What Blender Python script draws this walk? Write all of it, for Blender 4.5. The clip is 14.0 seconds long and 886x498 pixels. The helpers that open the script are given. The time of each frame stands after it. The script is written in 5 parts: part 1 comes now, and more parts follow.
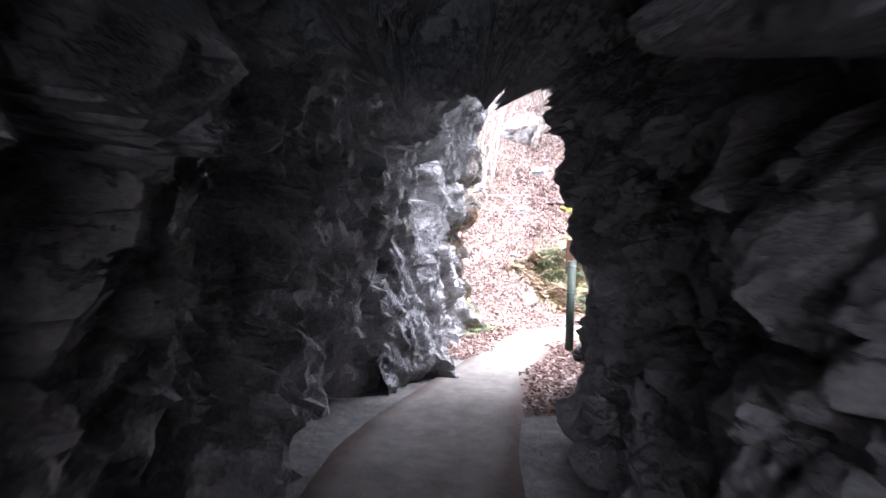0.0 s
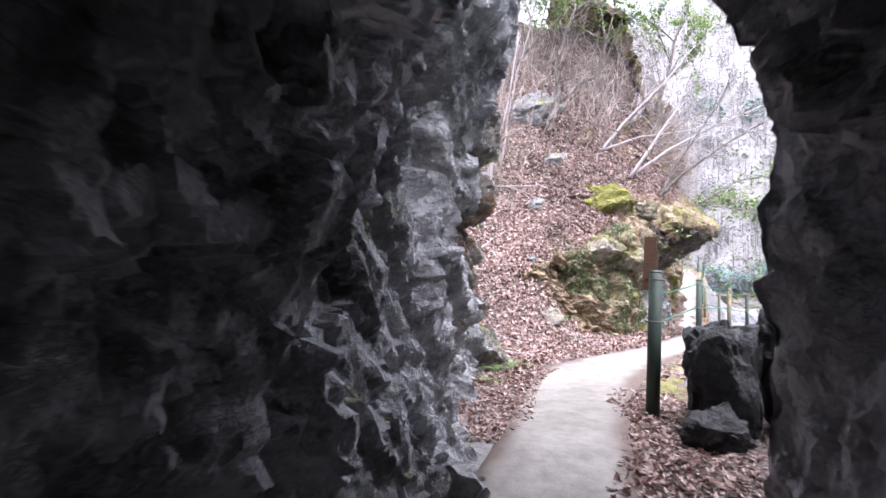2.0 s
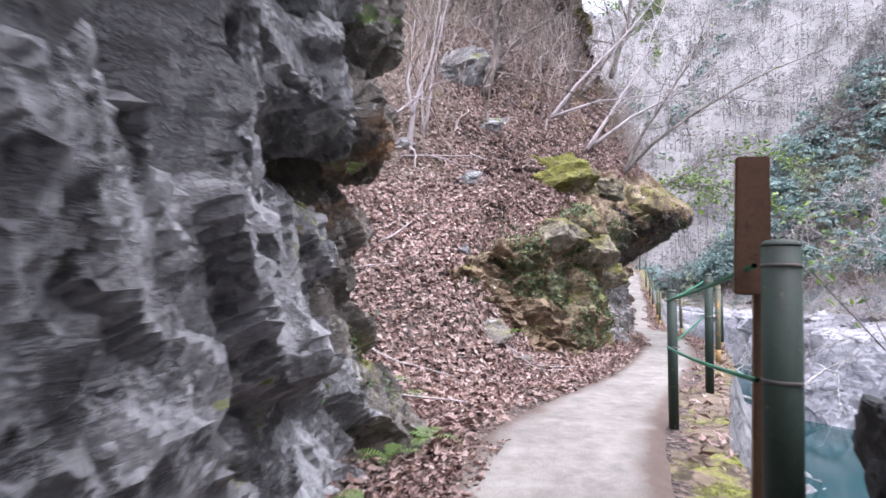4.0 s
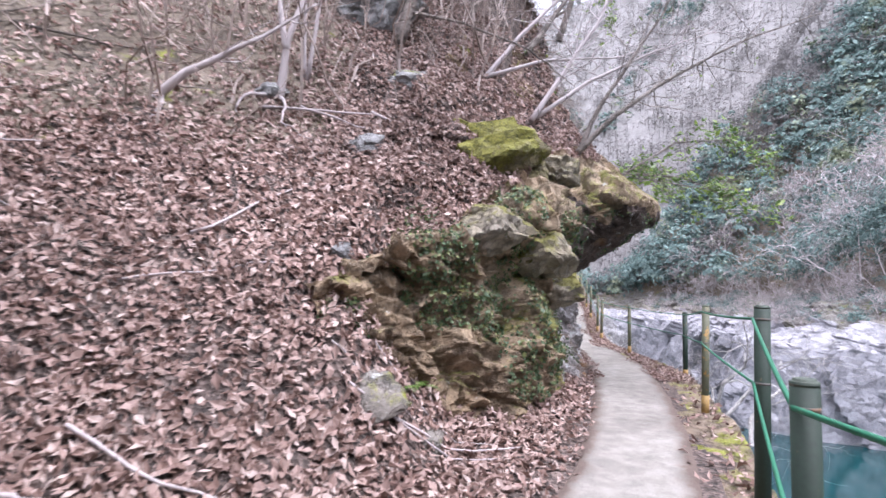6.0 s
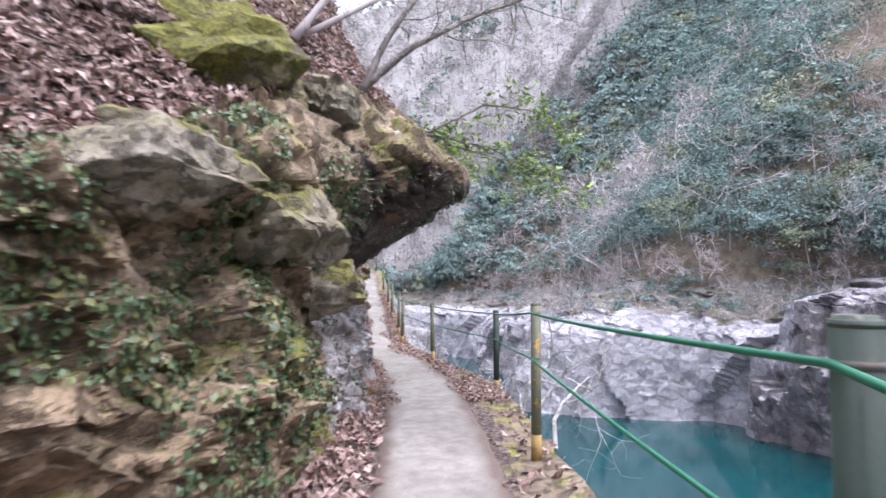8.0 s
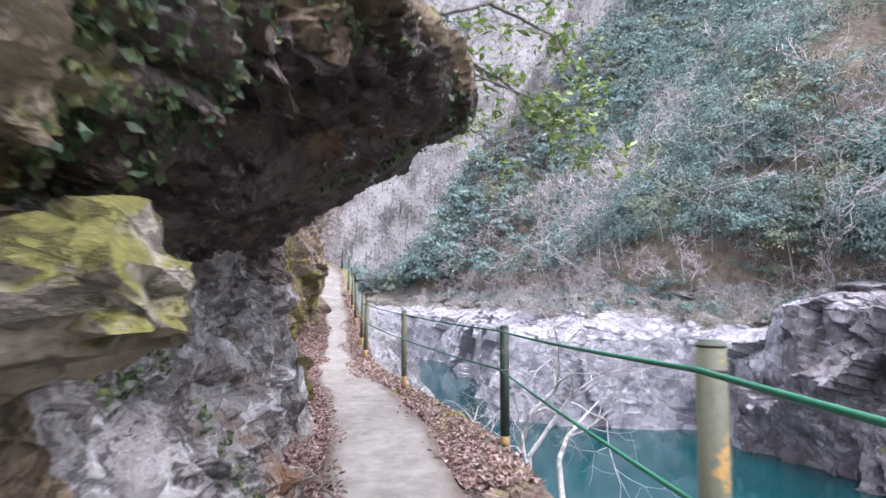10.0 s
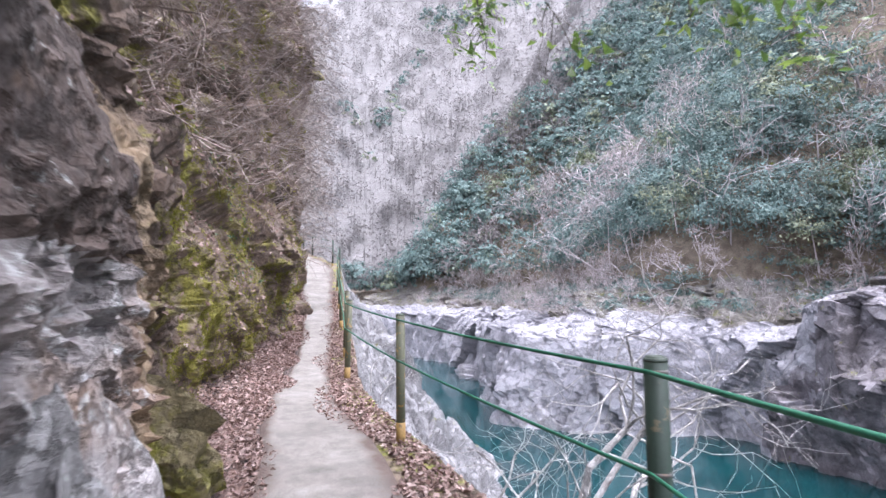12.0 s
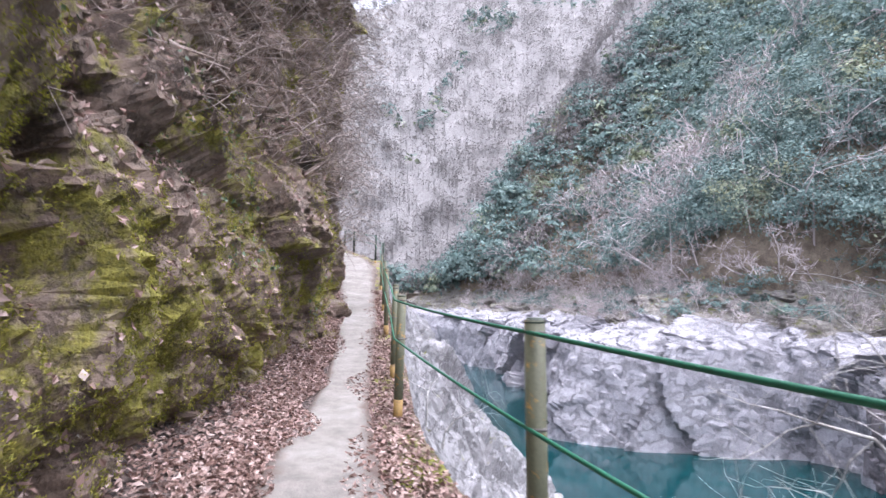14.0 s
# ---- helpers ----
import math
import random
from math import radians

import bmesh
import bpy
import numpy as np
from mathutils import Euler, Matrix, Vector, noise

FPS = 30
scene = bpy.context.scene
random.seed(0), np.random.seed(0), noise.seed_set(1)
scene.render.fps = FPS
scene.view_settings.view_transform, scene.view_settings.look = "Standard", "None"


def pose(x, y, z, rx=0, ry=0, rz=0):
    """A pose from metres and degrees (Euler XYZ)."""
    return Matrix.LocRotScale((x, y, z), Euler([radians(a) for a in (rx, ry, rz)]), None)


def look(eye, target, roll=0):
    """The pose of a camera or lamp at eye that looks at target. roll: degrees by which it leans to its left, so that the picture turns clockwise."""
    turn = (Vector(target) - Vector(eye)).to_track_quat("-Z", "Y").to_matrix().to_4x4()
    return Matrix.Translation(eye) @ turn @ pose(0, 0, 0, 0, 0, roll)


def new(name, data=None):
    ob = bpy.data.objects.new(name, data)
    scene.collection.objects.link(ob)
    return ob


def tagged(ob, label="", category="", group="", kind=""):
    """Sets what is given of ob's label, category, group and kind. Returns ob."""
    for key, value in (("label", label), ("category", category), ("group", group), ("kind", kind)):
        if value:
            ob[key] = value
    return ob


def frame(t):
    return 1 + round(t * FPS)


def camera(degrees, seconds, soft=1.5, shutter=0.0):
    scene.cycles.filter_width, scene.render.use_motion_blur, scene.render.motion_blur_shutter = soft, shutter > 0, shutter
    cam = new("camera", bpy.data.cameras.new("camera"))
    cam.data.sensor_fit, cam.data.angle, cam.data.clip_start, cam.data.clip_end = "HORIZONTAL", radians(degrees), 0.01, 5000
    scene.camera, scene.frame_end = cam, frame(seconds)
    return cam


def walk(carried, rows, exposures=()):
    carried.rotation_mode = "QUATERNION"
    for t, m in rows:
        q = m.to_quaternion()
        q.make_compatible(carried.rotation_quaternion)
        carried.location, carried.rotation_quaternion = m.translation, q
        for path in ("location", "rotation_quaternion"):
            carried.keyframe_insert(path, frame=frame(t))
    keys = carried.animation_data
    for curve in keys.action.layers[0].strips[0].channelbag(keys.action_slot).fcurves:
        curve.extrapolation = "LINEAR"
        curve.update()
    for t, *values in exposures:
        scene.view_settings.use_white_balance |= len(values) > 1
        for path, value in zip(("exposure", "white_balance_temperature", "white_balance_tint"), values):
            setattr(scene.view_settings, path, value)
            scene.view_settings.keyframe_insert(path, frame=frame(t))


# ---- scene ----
cam = camera(78.8, 14.0, shutter=0.4)
PATH = [
    (0, (1.722, -0.405, 0.848), (1.201, 1.522, 0.977), 2.0),
    (0.5, (1.406, 0.311, 0.959), (0.886, 2.238, 1.09), 1.9),
    (1, (1.167, 0.99, 1.019), (0.648, 2.917, 1.152), 2.0),
    (1.5, (0.964, 1.681, 1.067), (0.452, 3.609, 1.207), 2.1),
    (2, (0.804, 2.357, 1.023), (0.316, 4.292, 1.163), 2.1),
    (2.5, (0.671, 3.194, 1.017), (0.23, 5.139, 1.161), 2.0),
    (3, (0.568, 4.072, 1.024), (0.187, 6.03, 1.168), 2.0),
    (3.2, (0.58, 4.403, 1.022), (0.226, 6.366, 1.172), 1.7),
    (5.3, (0.662, 7.773, 1.25), (0.555, 9.764, 1.401), 2.0),
    (5.5, (0.69, 8.096, 1.292), (0.616, 10.089, 1.443), 2.1),
    (6, (0.831, 8.706, 1.321), (0.812, 10.7, 1.477), 1.9),
    (6.5, (0.974, 9.411, 1.299), (1.096, 11.4, 1.463), 1.4),
    (7, (1.171, 10.028, 1.305), (1.468, 11.999, 1.469), 1.0),
    (7.5, (1.397, 10.642, 1.284), (1.904, 12.569, 1.455), 0.4),
    (8, (1.722, 11.327, 1.338), (2.394, 13.204, 1.503), 0.1),
    (8.5, (1.989, 12.041, 1.4), (2.731, 13.891, 1.564), 0.0),
    (10.8, (3.142, 15.525, 1.38), (3.916, 17.361, 1.545), 0.4),
    (11, (3.264, 15.843, 1.393), (4.038, 17.68, 1.555), 0.2),
    (11.5, (3.534, 16.639, 1.361), (4.306, 18.477, 1.524), 0.1),
    (12, (3.797, 17.439, 1.326), (4.57, 19.277, 1.487), 0.1),
    (12.5, (4.044, 18.249, 1.276), (4.803, 20.092, 1.442), 0.1),
    (13, (4.257, 19.008, 1.278), (5.002, 20.856, 1.447), 0.1),
    (13.5, (4.34, 19.705, 1.234), (5.028, 21.575, 1.405), 0.4),
    (14, (4.383, 20.413, 1.208), (5.011, 22.303, 1.382), 0.7),
]
walk(cam, [(t, look(eye, target, roll)) for t, eye, target, roll in PATH],
     exposures=[(0, 4.0, 5900, 20), (1.5, 3.15, 5900, 20), (3, 2.35, 5900, 20), (5.5, 2.13, 5900, 20), (8.5, 2.18, 5900, 20), (11, 2.24, 5900, 20), (14, 2.18, 5900, 20)])

# ---- world and sun ----
world = bpy.data.worlds.new("world")
scene.world = world
world.use_nodes = True
wn = world.node_tree
wn.nodes.clear()
sky = wn.nodes.new("ShaderNodeTexSky")
sky.sky_type = "NISHITA"
sky.sun_disc = False
sky.sun_elevation, sky.sun_rotation = radians(75), radians(120)
sky.air_density, sky.dust_density = 1.0, 3.0
sat = wn.nodes.new("ShaderNodeHueSaturation")
sat.inputs["Saturation"].default_value = 0.22
bg = wn.nodes.new("ShaderNodeBackground")
bg.inputs["Strength"].default_value = 0.15
wout = wn.nodes.new("ShaderNodeOutputWorld")
wn.links.new(sky.outputs[0], sat.inputs["Color"])
wn.links.new(sat.outputs[0], bg.inputs["Color"])
wn.links.new(bg.outputs[0], wout.inputs[0])
sun = new("sun", bpy.data.lights.new("sun", "SUN"))
sun.data.energy, sun.data.angle, sun.data.color = 0.8, radians(60), (1.0, 0.96, 0.92)
sun.matrix_world = look((18, 14, 60), (5, 22, 0))


# ---- noise ----
def hash3(ix, iy, iz, seed):
    h = (ix.astype(np.int64) * 374761393 + iy.astype(np.int64) * 668265263 + iz.astype(np.int64) * 2147483647 + seed * 974711) & 0xFFFFFFFF
    h = ((h ^ (h >> 13)) * 1274126177) & 0xFFFFFFFF
    h = ((h ^ (h >> 16)) * 2246822519) & 0xFFFFFFFF
    return ((h ^ (h >> 15)) & 0xFFFFFF) / float(0xFFFFFF)


def vnoise(P, scale, seed=0):
    """Smooth value noise in -1..1."""
    q = np.asarray(P, float) / scale
    i = np.floor(q)
    f = q - i
    f = f * f * (3 - 2 * f)
    out = 0
    for dx in (0, 1):
        for dy in (0, 1):
            for dz in (0, 1):
                w = (f[:, 0] if dx else 1 - f[:, 0]) * (f[:, 1] if dy else 1 - f[:, 1]) * (f[:, 2] if dz else 1 - f[:, 2])
                out = out + w * hash3(i[:, 0] + dx, i[:, 1] + dy, i[:, 2] + dz, seed)
    return out * 2 - 1


def fbm(P, scale, octaves=4, seed=0):
    out, amp = 0, 1.0
    for o in range(octaves):
        out = out + amp * vnoise(P, scale / 2 ** o, seed + o * 17)
        amp *= 0.5
    return out


def facets(P, scale, seed=0, tilt=1.0, stretch=(1, 1, 1), sharp=90.0):
    """Broken-stone relief: tilted planes, one a cell, with bevelled edges between them."""
    q = np.asarray(P, float) / (scale * np.array(stretch, float))
    i = np.floor(q)
    ds, vs = [], []
    for dx in (-1, 0, 1):
        for dy in (-1, 0, 1):
            for dz in (-1, 0, 1):
                c = i + (dx, dy, dz)
                r = [hash3(c[:, 0], c[:, 1], c[:, 2], seed + k) for k in range(7)]
                d = q - c - np.stack(r[:3], 1)
                ds.append((d * d).sum(1))
                vs.append(0.6 * (r[6] - 0.5) + tilt * ((r[3] - 0.5) * d[:, 0] + (r[4] - 0.5) * d[:, 1] + (r[5] - 0.5) * d[:, 2]) * 1.6)
    ds, vs = np.array(ds), np.array(vs)
    w = np.exp(-sharp * (ds - ds.min(0)))
    return (w * vs).sum(0) / w.sum(0)


DIP = np.array(Euler((0.35, 0.5, 0.2)).to_matrix())


def rocky(P, big=0.5, mid=0.2, small=0.05, seed=0, stretch=(1, 1, 1)):
    W = P @ DIP + 0.03 * np.stack([vnoise(P, 0.25, seed + 50 + k) for k in range(3)], 1)
    return big * facets(W, 1.5, seed, 1.3, stretch) + mid * facets(W, 0.6, seed + 9, 1.4, stretch) + small * facets(W, 0.24, seed + 21, 1.5, stretch) + 0.5 * small * facets(W, 0.11, seed + 27, 1.5, stretch) + 0.12 * mid * fbm(P, 0.3, 3, seed + 31)


# ---- materials ----
def material(name, roughness=0.85, metallic=0.0):
    m = bpy.data.materials.new(name)
    m.use_nodes = True
    b = m.node_tree.nodes["Principled BSDF"]
    b.inputs["Roughness"].default_value = roughness
    b.inputs["Metallic"].default_value = metallic
    return m, m.node_tree, b


def node(nt, kind, **values):
    n = nt.nodes.new(kind)
    for k, v in values.items():
        n.inputs[k].default_value = v
    return n


def noise_node(nt, scale, detail=5.0, rough=0.6, stretch=None):
    n = node(nt, "ShaderNodeTexNoise", Scale=scale, Detail=detail, Roughness=rough)
    co = nt.nodes.new("ShaderNodeNewGeometry")
    if stretch:
        mp = nt.nodes.new("ShaderNodeMapping")
        mp.inputs["Scale"].default_value = stretch
        nt.links.new(co.outputs["Position"], mp.inputs["Vector"])
        nt.links.new(mp.outputs[0], n.inputs["Vector"])
    else:
        nt.links.new(co.outputs["Position"], n.inputs["Vector"])
    return n


def ramp(nt, source, stops):
    r = nt.nodes.new("ShaderNodeValToRGB")
    e = r.color_ramp.elements
    while len(e) < len(stops):
        e.new(0.5)
    for el, (p, c) in zip(e, stops):
        el.position, el.color = p, (*c, 1) if len(c) == 3 else c
    nt.links.new(source, r.inputs["Fac"])
    return r


def grey(v):
    return (v, v, v)


def mixed(nt, fac, a, b, mode="MIX"):
    m = nt.nodes.new("ShaderNodeMix")
    m.data_type, m.blend_type = "RGBA", mode
    for sock, v in ((m.inputs["Factor"], fac), (m.inputs["A"], a), (m.inputs["B"], b)):
        if isinstance(v, tuple):
            sock.default_value = (*v, 1)
        elif isinstance(v, float):
            sock.default_value = v
        else:
            nt.links.new(v, sock)
    return m.outputs["Result"]


def bumped(nt, b, height, strength=0.5, distance=0.03):
    bp = node(nt, "ShaderNodeBump", Strength=strength, Distance=distance)
    nt.links.new(height, bp.inputs["Height"])
    nt.links.new(bp.outputs[0], b.inputs["Normal"])


def maths(nt, op, a, b):
    n = nt.nodes.new("ShaderNodeMath")
    n.operation = op
    for s, v in zip(n.inputs, (a, b)):
        if isinstance(v, (int, float)):
            s.default_value = v
        else:
            nt.links.new(v, s)
    return n.outputs[0]


def rock_material(name, dark, mid, light, lichen=0.0, moss=0.0, rust=0.0, up_moss=0.0, rough=0.85, lichen_colour=(0.55, 0.57, 0.55), moss_colour=(0.2, 0.21, 0.03), crack=3.0, relief=0.05, size=1.0, grain=0.75):
    m, nt, b = material(name, rough)
    n1 = noise_node(nt, 1.1 / size, 6, 0.65)
    n2 = noise_node(nt, 8.0 / size, 6, 0.7)
    n3 = noise_node(nt, 38.0 / size, 4, 0.7)
    col = ramp(nt, n1.outputs["Fac"], [(0.3, dark), (0.5, mid), (0.72, light)]).outputs[0]
    col = mixed(nt, grain, col, ramp(nt, n2.outputs["Fac"], [(0.3, grey(0.45)), (0.7, grey(1.35))]).outputs[0], "MULTIPLY")
    col = mixed(nt, 0.5, col, ramp(nt, n3.outputs["Fac"], [(0.3, grey(0.5)), (0.7, grey(1.4))]).outputs[0], "MULTIPLY")
    if rust:
        f = ramp(nt, noise_node(nt, 0.8, 4, 0.6, (1, 1, 1.5)).outputs["Fac"], [(0.62 - rust * 0.15, grey(0)), (0.72, grey(1))]).outputs[0]
        col = mixed(nt, f, col, (0.22, 0.11, 0.04))
    if lichen:
        f = ramp(nt, noise_node(nt, 5.5 / size, 8, 0.75).outputs["Fac"], [(0.66 - lichen * 0.16, grey(0)), (0.70 - lichen * 0.14, grey(1))]).outputs[0]
        col = mixed(nt, maths(nt, "MULTIPLY", f, 0.8), col, lichen_colour)
    if moss or up_moss:
        nm = noise_node(nt, 1.3, 7, 0.7).outputs["Fac"]
        if up_moss:
            g = nt.nodes.new("ShaderNodeNewGeometry")
            sx = nt.nodes.new("ShaderNodeSeparateXYZ")
            nt.links.new(g.outputs["Normal"], sx.inputs[0])
            nm = maths(nt, "ADD", nm, maths(nt, "MULTIPLY", sx.outputs["Z"], up_moss))
        f = ramp(nt, nm, [(0.66 - moss * 0.25, grey(0)), (0.74 - moss * 0.25, grey(1))]).outputs[0]
        mc = mixed(nt, ramp(nt, n3.outputs["Fac"], [(0.3, grey(0)), (0.7, grey(1))]).outputs[0], tuple(v * 0.45 for v in moss_colour), tuple(v * 1.5 for v in moss_colour))
        col = mixed(nt, f, col, mc)
    nt.links.new(col, b.inputs["Base Color"])
    v = node(nt, "ShaderNodeTexVoronoi", Scale=crack)
    v.feature = "DISTANCE_TO_EDGE"
    wp = nt.nodes.new("ShaderNodeMapping")
    wp.inputs["Rotation"].default_value, wp.inputs["Scale"].default_value = (0.5, 0.4, 0.2), (1, 1, 2.2)
    geo = nt.nodes.new("ShaderNodeNewGeometry")
    ad = nt.nodes.new("ShaderNodeVectorMath")
    ad.operation = "ADD"
    nt.links.new(geo.outputs["Position"], ad.inputs[0])
    sc = nt.nodes.new("ShaderNodeVectorMath")
    sc.operation = "SCALE"
    sc.inputs["Scale"].default_value = 1.2 / crack
    nt.links.new(n2.outputs["Color"], sc.inputs[0])
    nt.links.new(sc.outputs[0], ad.inputs[1])
    nt.links.new(ad.outputs[0], wp.inputs["Vector"])
    nt.links.new(wp.outputs[0], v.inputs["Vector"])
    line = ramp(nt, v.outputs["Distance"], [(0.0, grey(0)), (0.07, grey(1))]).outputs[0]
    n4 = noise_node(nt, 4.0 / size, 7, 0.6, (1, 1.3, 0.8))
    n4.noise_type = "RIDGED_MULTIFRACTAL"
    n4.normalize = True
    bumped(nt, b, maths(nt, "ADD", maths(nt, "MULTIPLY", line, 0.35), maths(nt, "ADD", maths(nt, "MULTIPLY", n4.outputs["Fac"], 0.7), maths(nt, "MULTIPLY", n3.outputs["Fac"], 0.3))), 1.0, relief)
    return m


M_TUNNEL = rock_material("tunnel_rock", (0.25, 0.235, 0.24), (0.4, 0.39, 0.4), (0.54, 0.54, 0.55), grain=0.5, rough=0.75, crack=1.5)
M_CLIFF = rock_material("cliff_rock", (0.18, 0.18, 0.185), (0.29, 0.29, 0.3), (0.43, 0.44, 0.45), crack=1.5, lichen=0.12, moss=0.03, up_moss=0.1, rough=0.7)
M_WALL = rock_material("mossy_wall_rock", (0.14, 0.095, 0.058), (0.26, 0.19, 0.12), (0.4, 0.325, 0.235), lichen=0.22, moss=0.32, up_moss=0.1, moss_colour=(0.15, 0.145, 0.03), crack=1.4)
# dark brown rock, taken darker still for the shade under the ledge
M_OVERSHADE = rock_material("shaded_overhang_rock", (0.065, 0.043, 0.034), (0.115, 0.084, 0.07), (0.2, 0.16, 0.14), lichen=0.33, rust=0.15, rough=0.75, crack=1.2, relief=0.08)
M_LICHEN = rock_material("lichened_rock", (0.15, 0.125, 0.112), (0.34, 0.315, 0.308), (0.54, 0.52, 0.515), lichen=0.68, rust=0.6, rough=0.7, crack=1.3, relief=0.08, lichen_colour=(0.62, 0.64, 0.64))
M_MOSSCLIFF = rock_material("moss_cliff_rock", (0.1, 0.07, 0.055), (0.18, 0.13, 0.1), (0.28, 0.225, 0.185), lichen=0.1, moss=0.6, moss_colour=(0.19, 0.175, 0.03), crack=1.4)
M_WHITE = rock_material("river_rock", (0.28, 0.273, 0.296), (0.36, 0.352, 0.377), (0.44, 0.43, 0.456), grain=0.4, moss=-0.2, up_moss=0.03, rough=0.85, crack=0.6, relief=0.2, size=3.0)
M_DARKBANK = rock_material("bank_rock", (0.17, 0.165, 0.17), (0.25, 0.245, 0.25), (0.34, 0.335, 0.345), grain=0.5, lichen=0.05, moss=0.0, up_moss=0.08, crack=1.2, relief=0.1, size=2.0)
M_FARDARK = rock_material("dark_river_rock", (0.07, 0.06, 0.062), (0.17, 0.155, 0.165), (0.34, 0.32, 0.345), lichen=0.15, moss=0.05, up_moss=0.05, crack=0.5, relief=0.15, size=4.0)
M_SCREE = rock_material("mossy_scree", (0.13, 0.115, 0.1), (0.21, 0.195, 0.175), (0.3, 0.285, 0.27), lichen=0.2, moss=0.2, up_moss=0.1, moss_colour=(0.13, 0.13, 0.05), crack=1.0, relief=0.15, size=2.0)
M_BOULDER = rock_material("boulder_rock", (0.14, 0.14, 0.14), (0.26, 0.26, 0.26), (0.42, 0.42, 0.41), lichen=0.35, moss=0.08, up_moss=0.08)
M_MOSSY = rock_material("mossy_boulder_rock", (0.12, 0.1, 0.07), (0.22, 0.19, 0.13), (0.36, 0.32, 0.27), lichen=0.2, moss=0.5, up_moss=0.12, moss_colour=(0.125, 0.118, 0.022))
M_MOSSCAP = rock_material("moss_cushion", (0.14, 0.12, 0.06), (0.2, 0.17, 0.09), (0.3, 0.26, 0.17), moss=1.0, moss_colour=(0.16, 0.155, 0.022), relief=0.08)
M_MOSS = rock_material("moss_verge", (0.11, 0.08, 0.058), (0.18, 0.135, 0.095), (0.27, 0.21, 0.155), moss=0.55, up_moss=0.02)
M_CLIFFEND = rock_material("weathered_cliff_rock", (0.1, 0.085, 0.07), (0.18, 0.16, 0.14), (0.3, 0.28, 0.25), lichen=0.45, moss=0.22, rust=0.3, crack=1.5)
# near-black base colour carries the shade these boulders stand in
M_MOUTHSHADE = rock_material("shaded_mouth_rock", (0.02, 0.02, 0.021), (0.042, 0.044, 0.045), (0.095, 0.098, 0.098), rough=0.85, crack=2.0)
# distant forest floor, its colour paled to stand in for haze
M_HAZESOIL = rock_material("haze_pale_floor", (0.195, 0.186, 0.18), (0.218, 0.208, 0.203), (0.24, 0.23, 0.225), size=30.0, grain=0.3)
M_RUBBLE = rock_material("tunnel_gravel", (0.1, 0.092, 0.09), (0.19, 0.18, 0.172), (0.3, 0.29, 0.28), crack=14.0, relief=0.012)


def litter_material(name, a, b_, c, scale=28.0):
    m, nt, b = material(name, 0.9)
    v = node(nt, "ShaderNodeTexVoronoi", Scale=scale)
    g = nt.nodes.new("ShaderNodeNewGeometry")
    nt.links.new(g.outputs["Position"], v.inputs["Vector"])
    sx = nt.nodes.new("ShaderNodeSeparateColor")
    nt.links.new(v.outputs["Color"], sx.inputs[0])
    col = ramp(nt, sx.outputs[0], [(0.05, a), (0.5, b_), (0.95, c)]).outputs[0]
    n = noise_node(nt, 1.5, 5, 0.6)
    col = mixed(nt, 0.8, col, ramp(nt, n.outputs["Fac"], [(0.3, grey(0.5)), (0.7, grey(1.3))]).outputs[0], "MULTIPLY")
    nt.links.new(col, b.inputs["Base Color"])
    bumped(nt, b, v.outputs["Distance"], 0.9, 0.03)
    return m


# sheet under the loose leaves, darkened for the shade in their gaps
M_LITTER = litter_material("leaf_litter", (0.03, 0.022, 0.019), (0.085, 0.062, 0.053), (0.18, 0.134, 0.117))


def path_material():
    m, nt, b = material("worn_concrete", 0.92)
    n1, n2, n3 = noise_node(nt, 0.9, 6, 0.6), noise_node(nt, 6, 6, 0.7), noise_node(nt, 110, 3, 0.6)
    col = ramp(nt, n1.outputs["Fac"], [(0.3, (0.18, 0.163, 0.145)), (0.55, (0.265, 0.246, 0.222)), (0.75, (0.325, 0.306, 0.278))]).outputs[0]
    col = mixed(nt, 0.75, col, ramp(nt, n2.outputs["Fac"], [(0.3, grey(0.55)), (0.7, grey(1.25))]).outputs[0], "MULTIPLY")
    col = mixed(nt, 0.6, col, ramp(nt, n3.outputs["Fac"], [(0.3, grey(0.6)), (0.7, grey(1.25))]).outputs[0], "MULTIPLY")
    at = nt.nodes.new("ShaderNodeAttribute")
    at.attribute_name = "edge"
    dirt = maths(nt, "ADD", maths(nt, "MULTIPLY", at.outputs["Fac"], 0.7), maths(nt, "MULTIPLY", noise_node(nt, 3.0, 7, 0.75).outputs["Fac"], 0.9))
    f = ramp(nt, dirt, [(0.72, grey(0)), (0.95, grey(1))]).outputs[0]
    col = mixed(nt, f, col, mixed(nt, n2.outputs["Fac"], (0.06, 0.042, 0.034), (0.16, 0.118, 0.098)))
    nt.links.new(col, b.inputs["Base Color"])
    bumped(nt, b, maths(nt, "ADD", n2.outputs["Fac"], n3.outputs["Fac"]), 0.6, 0.012)
    return m


M_PATH = path_material()


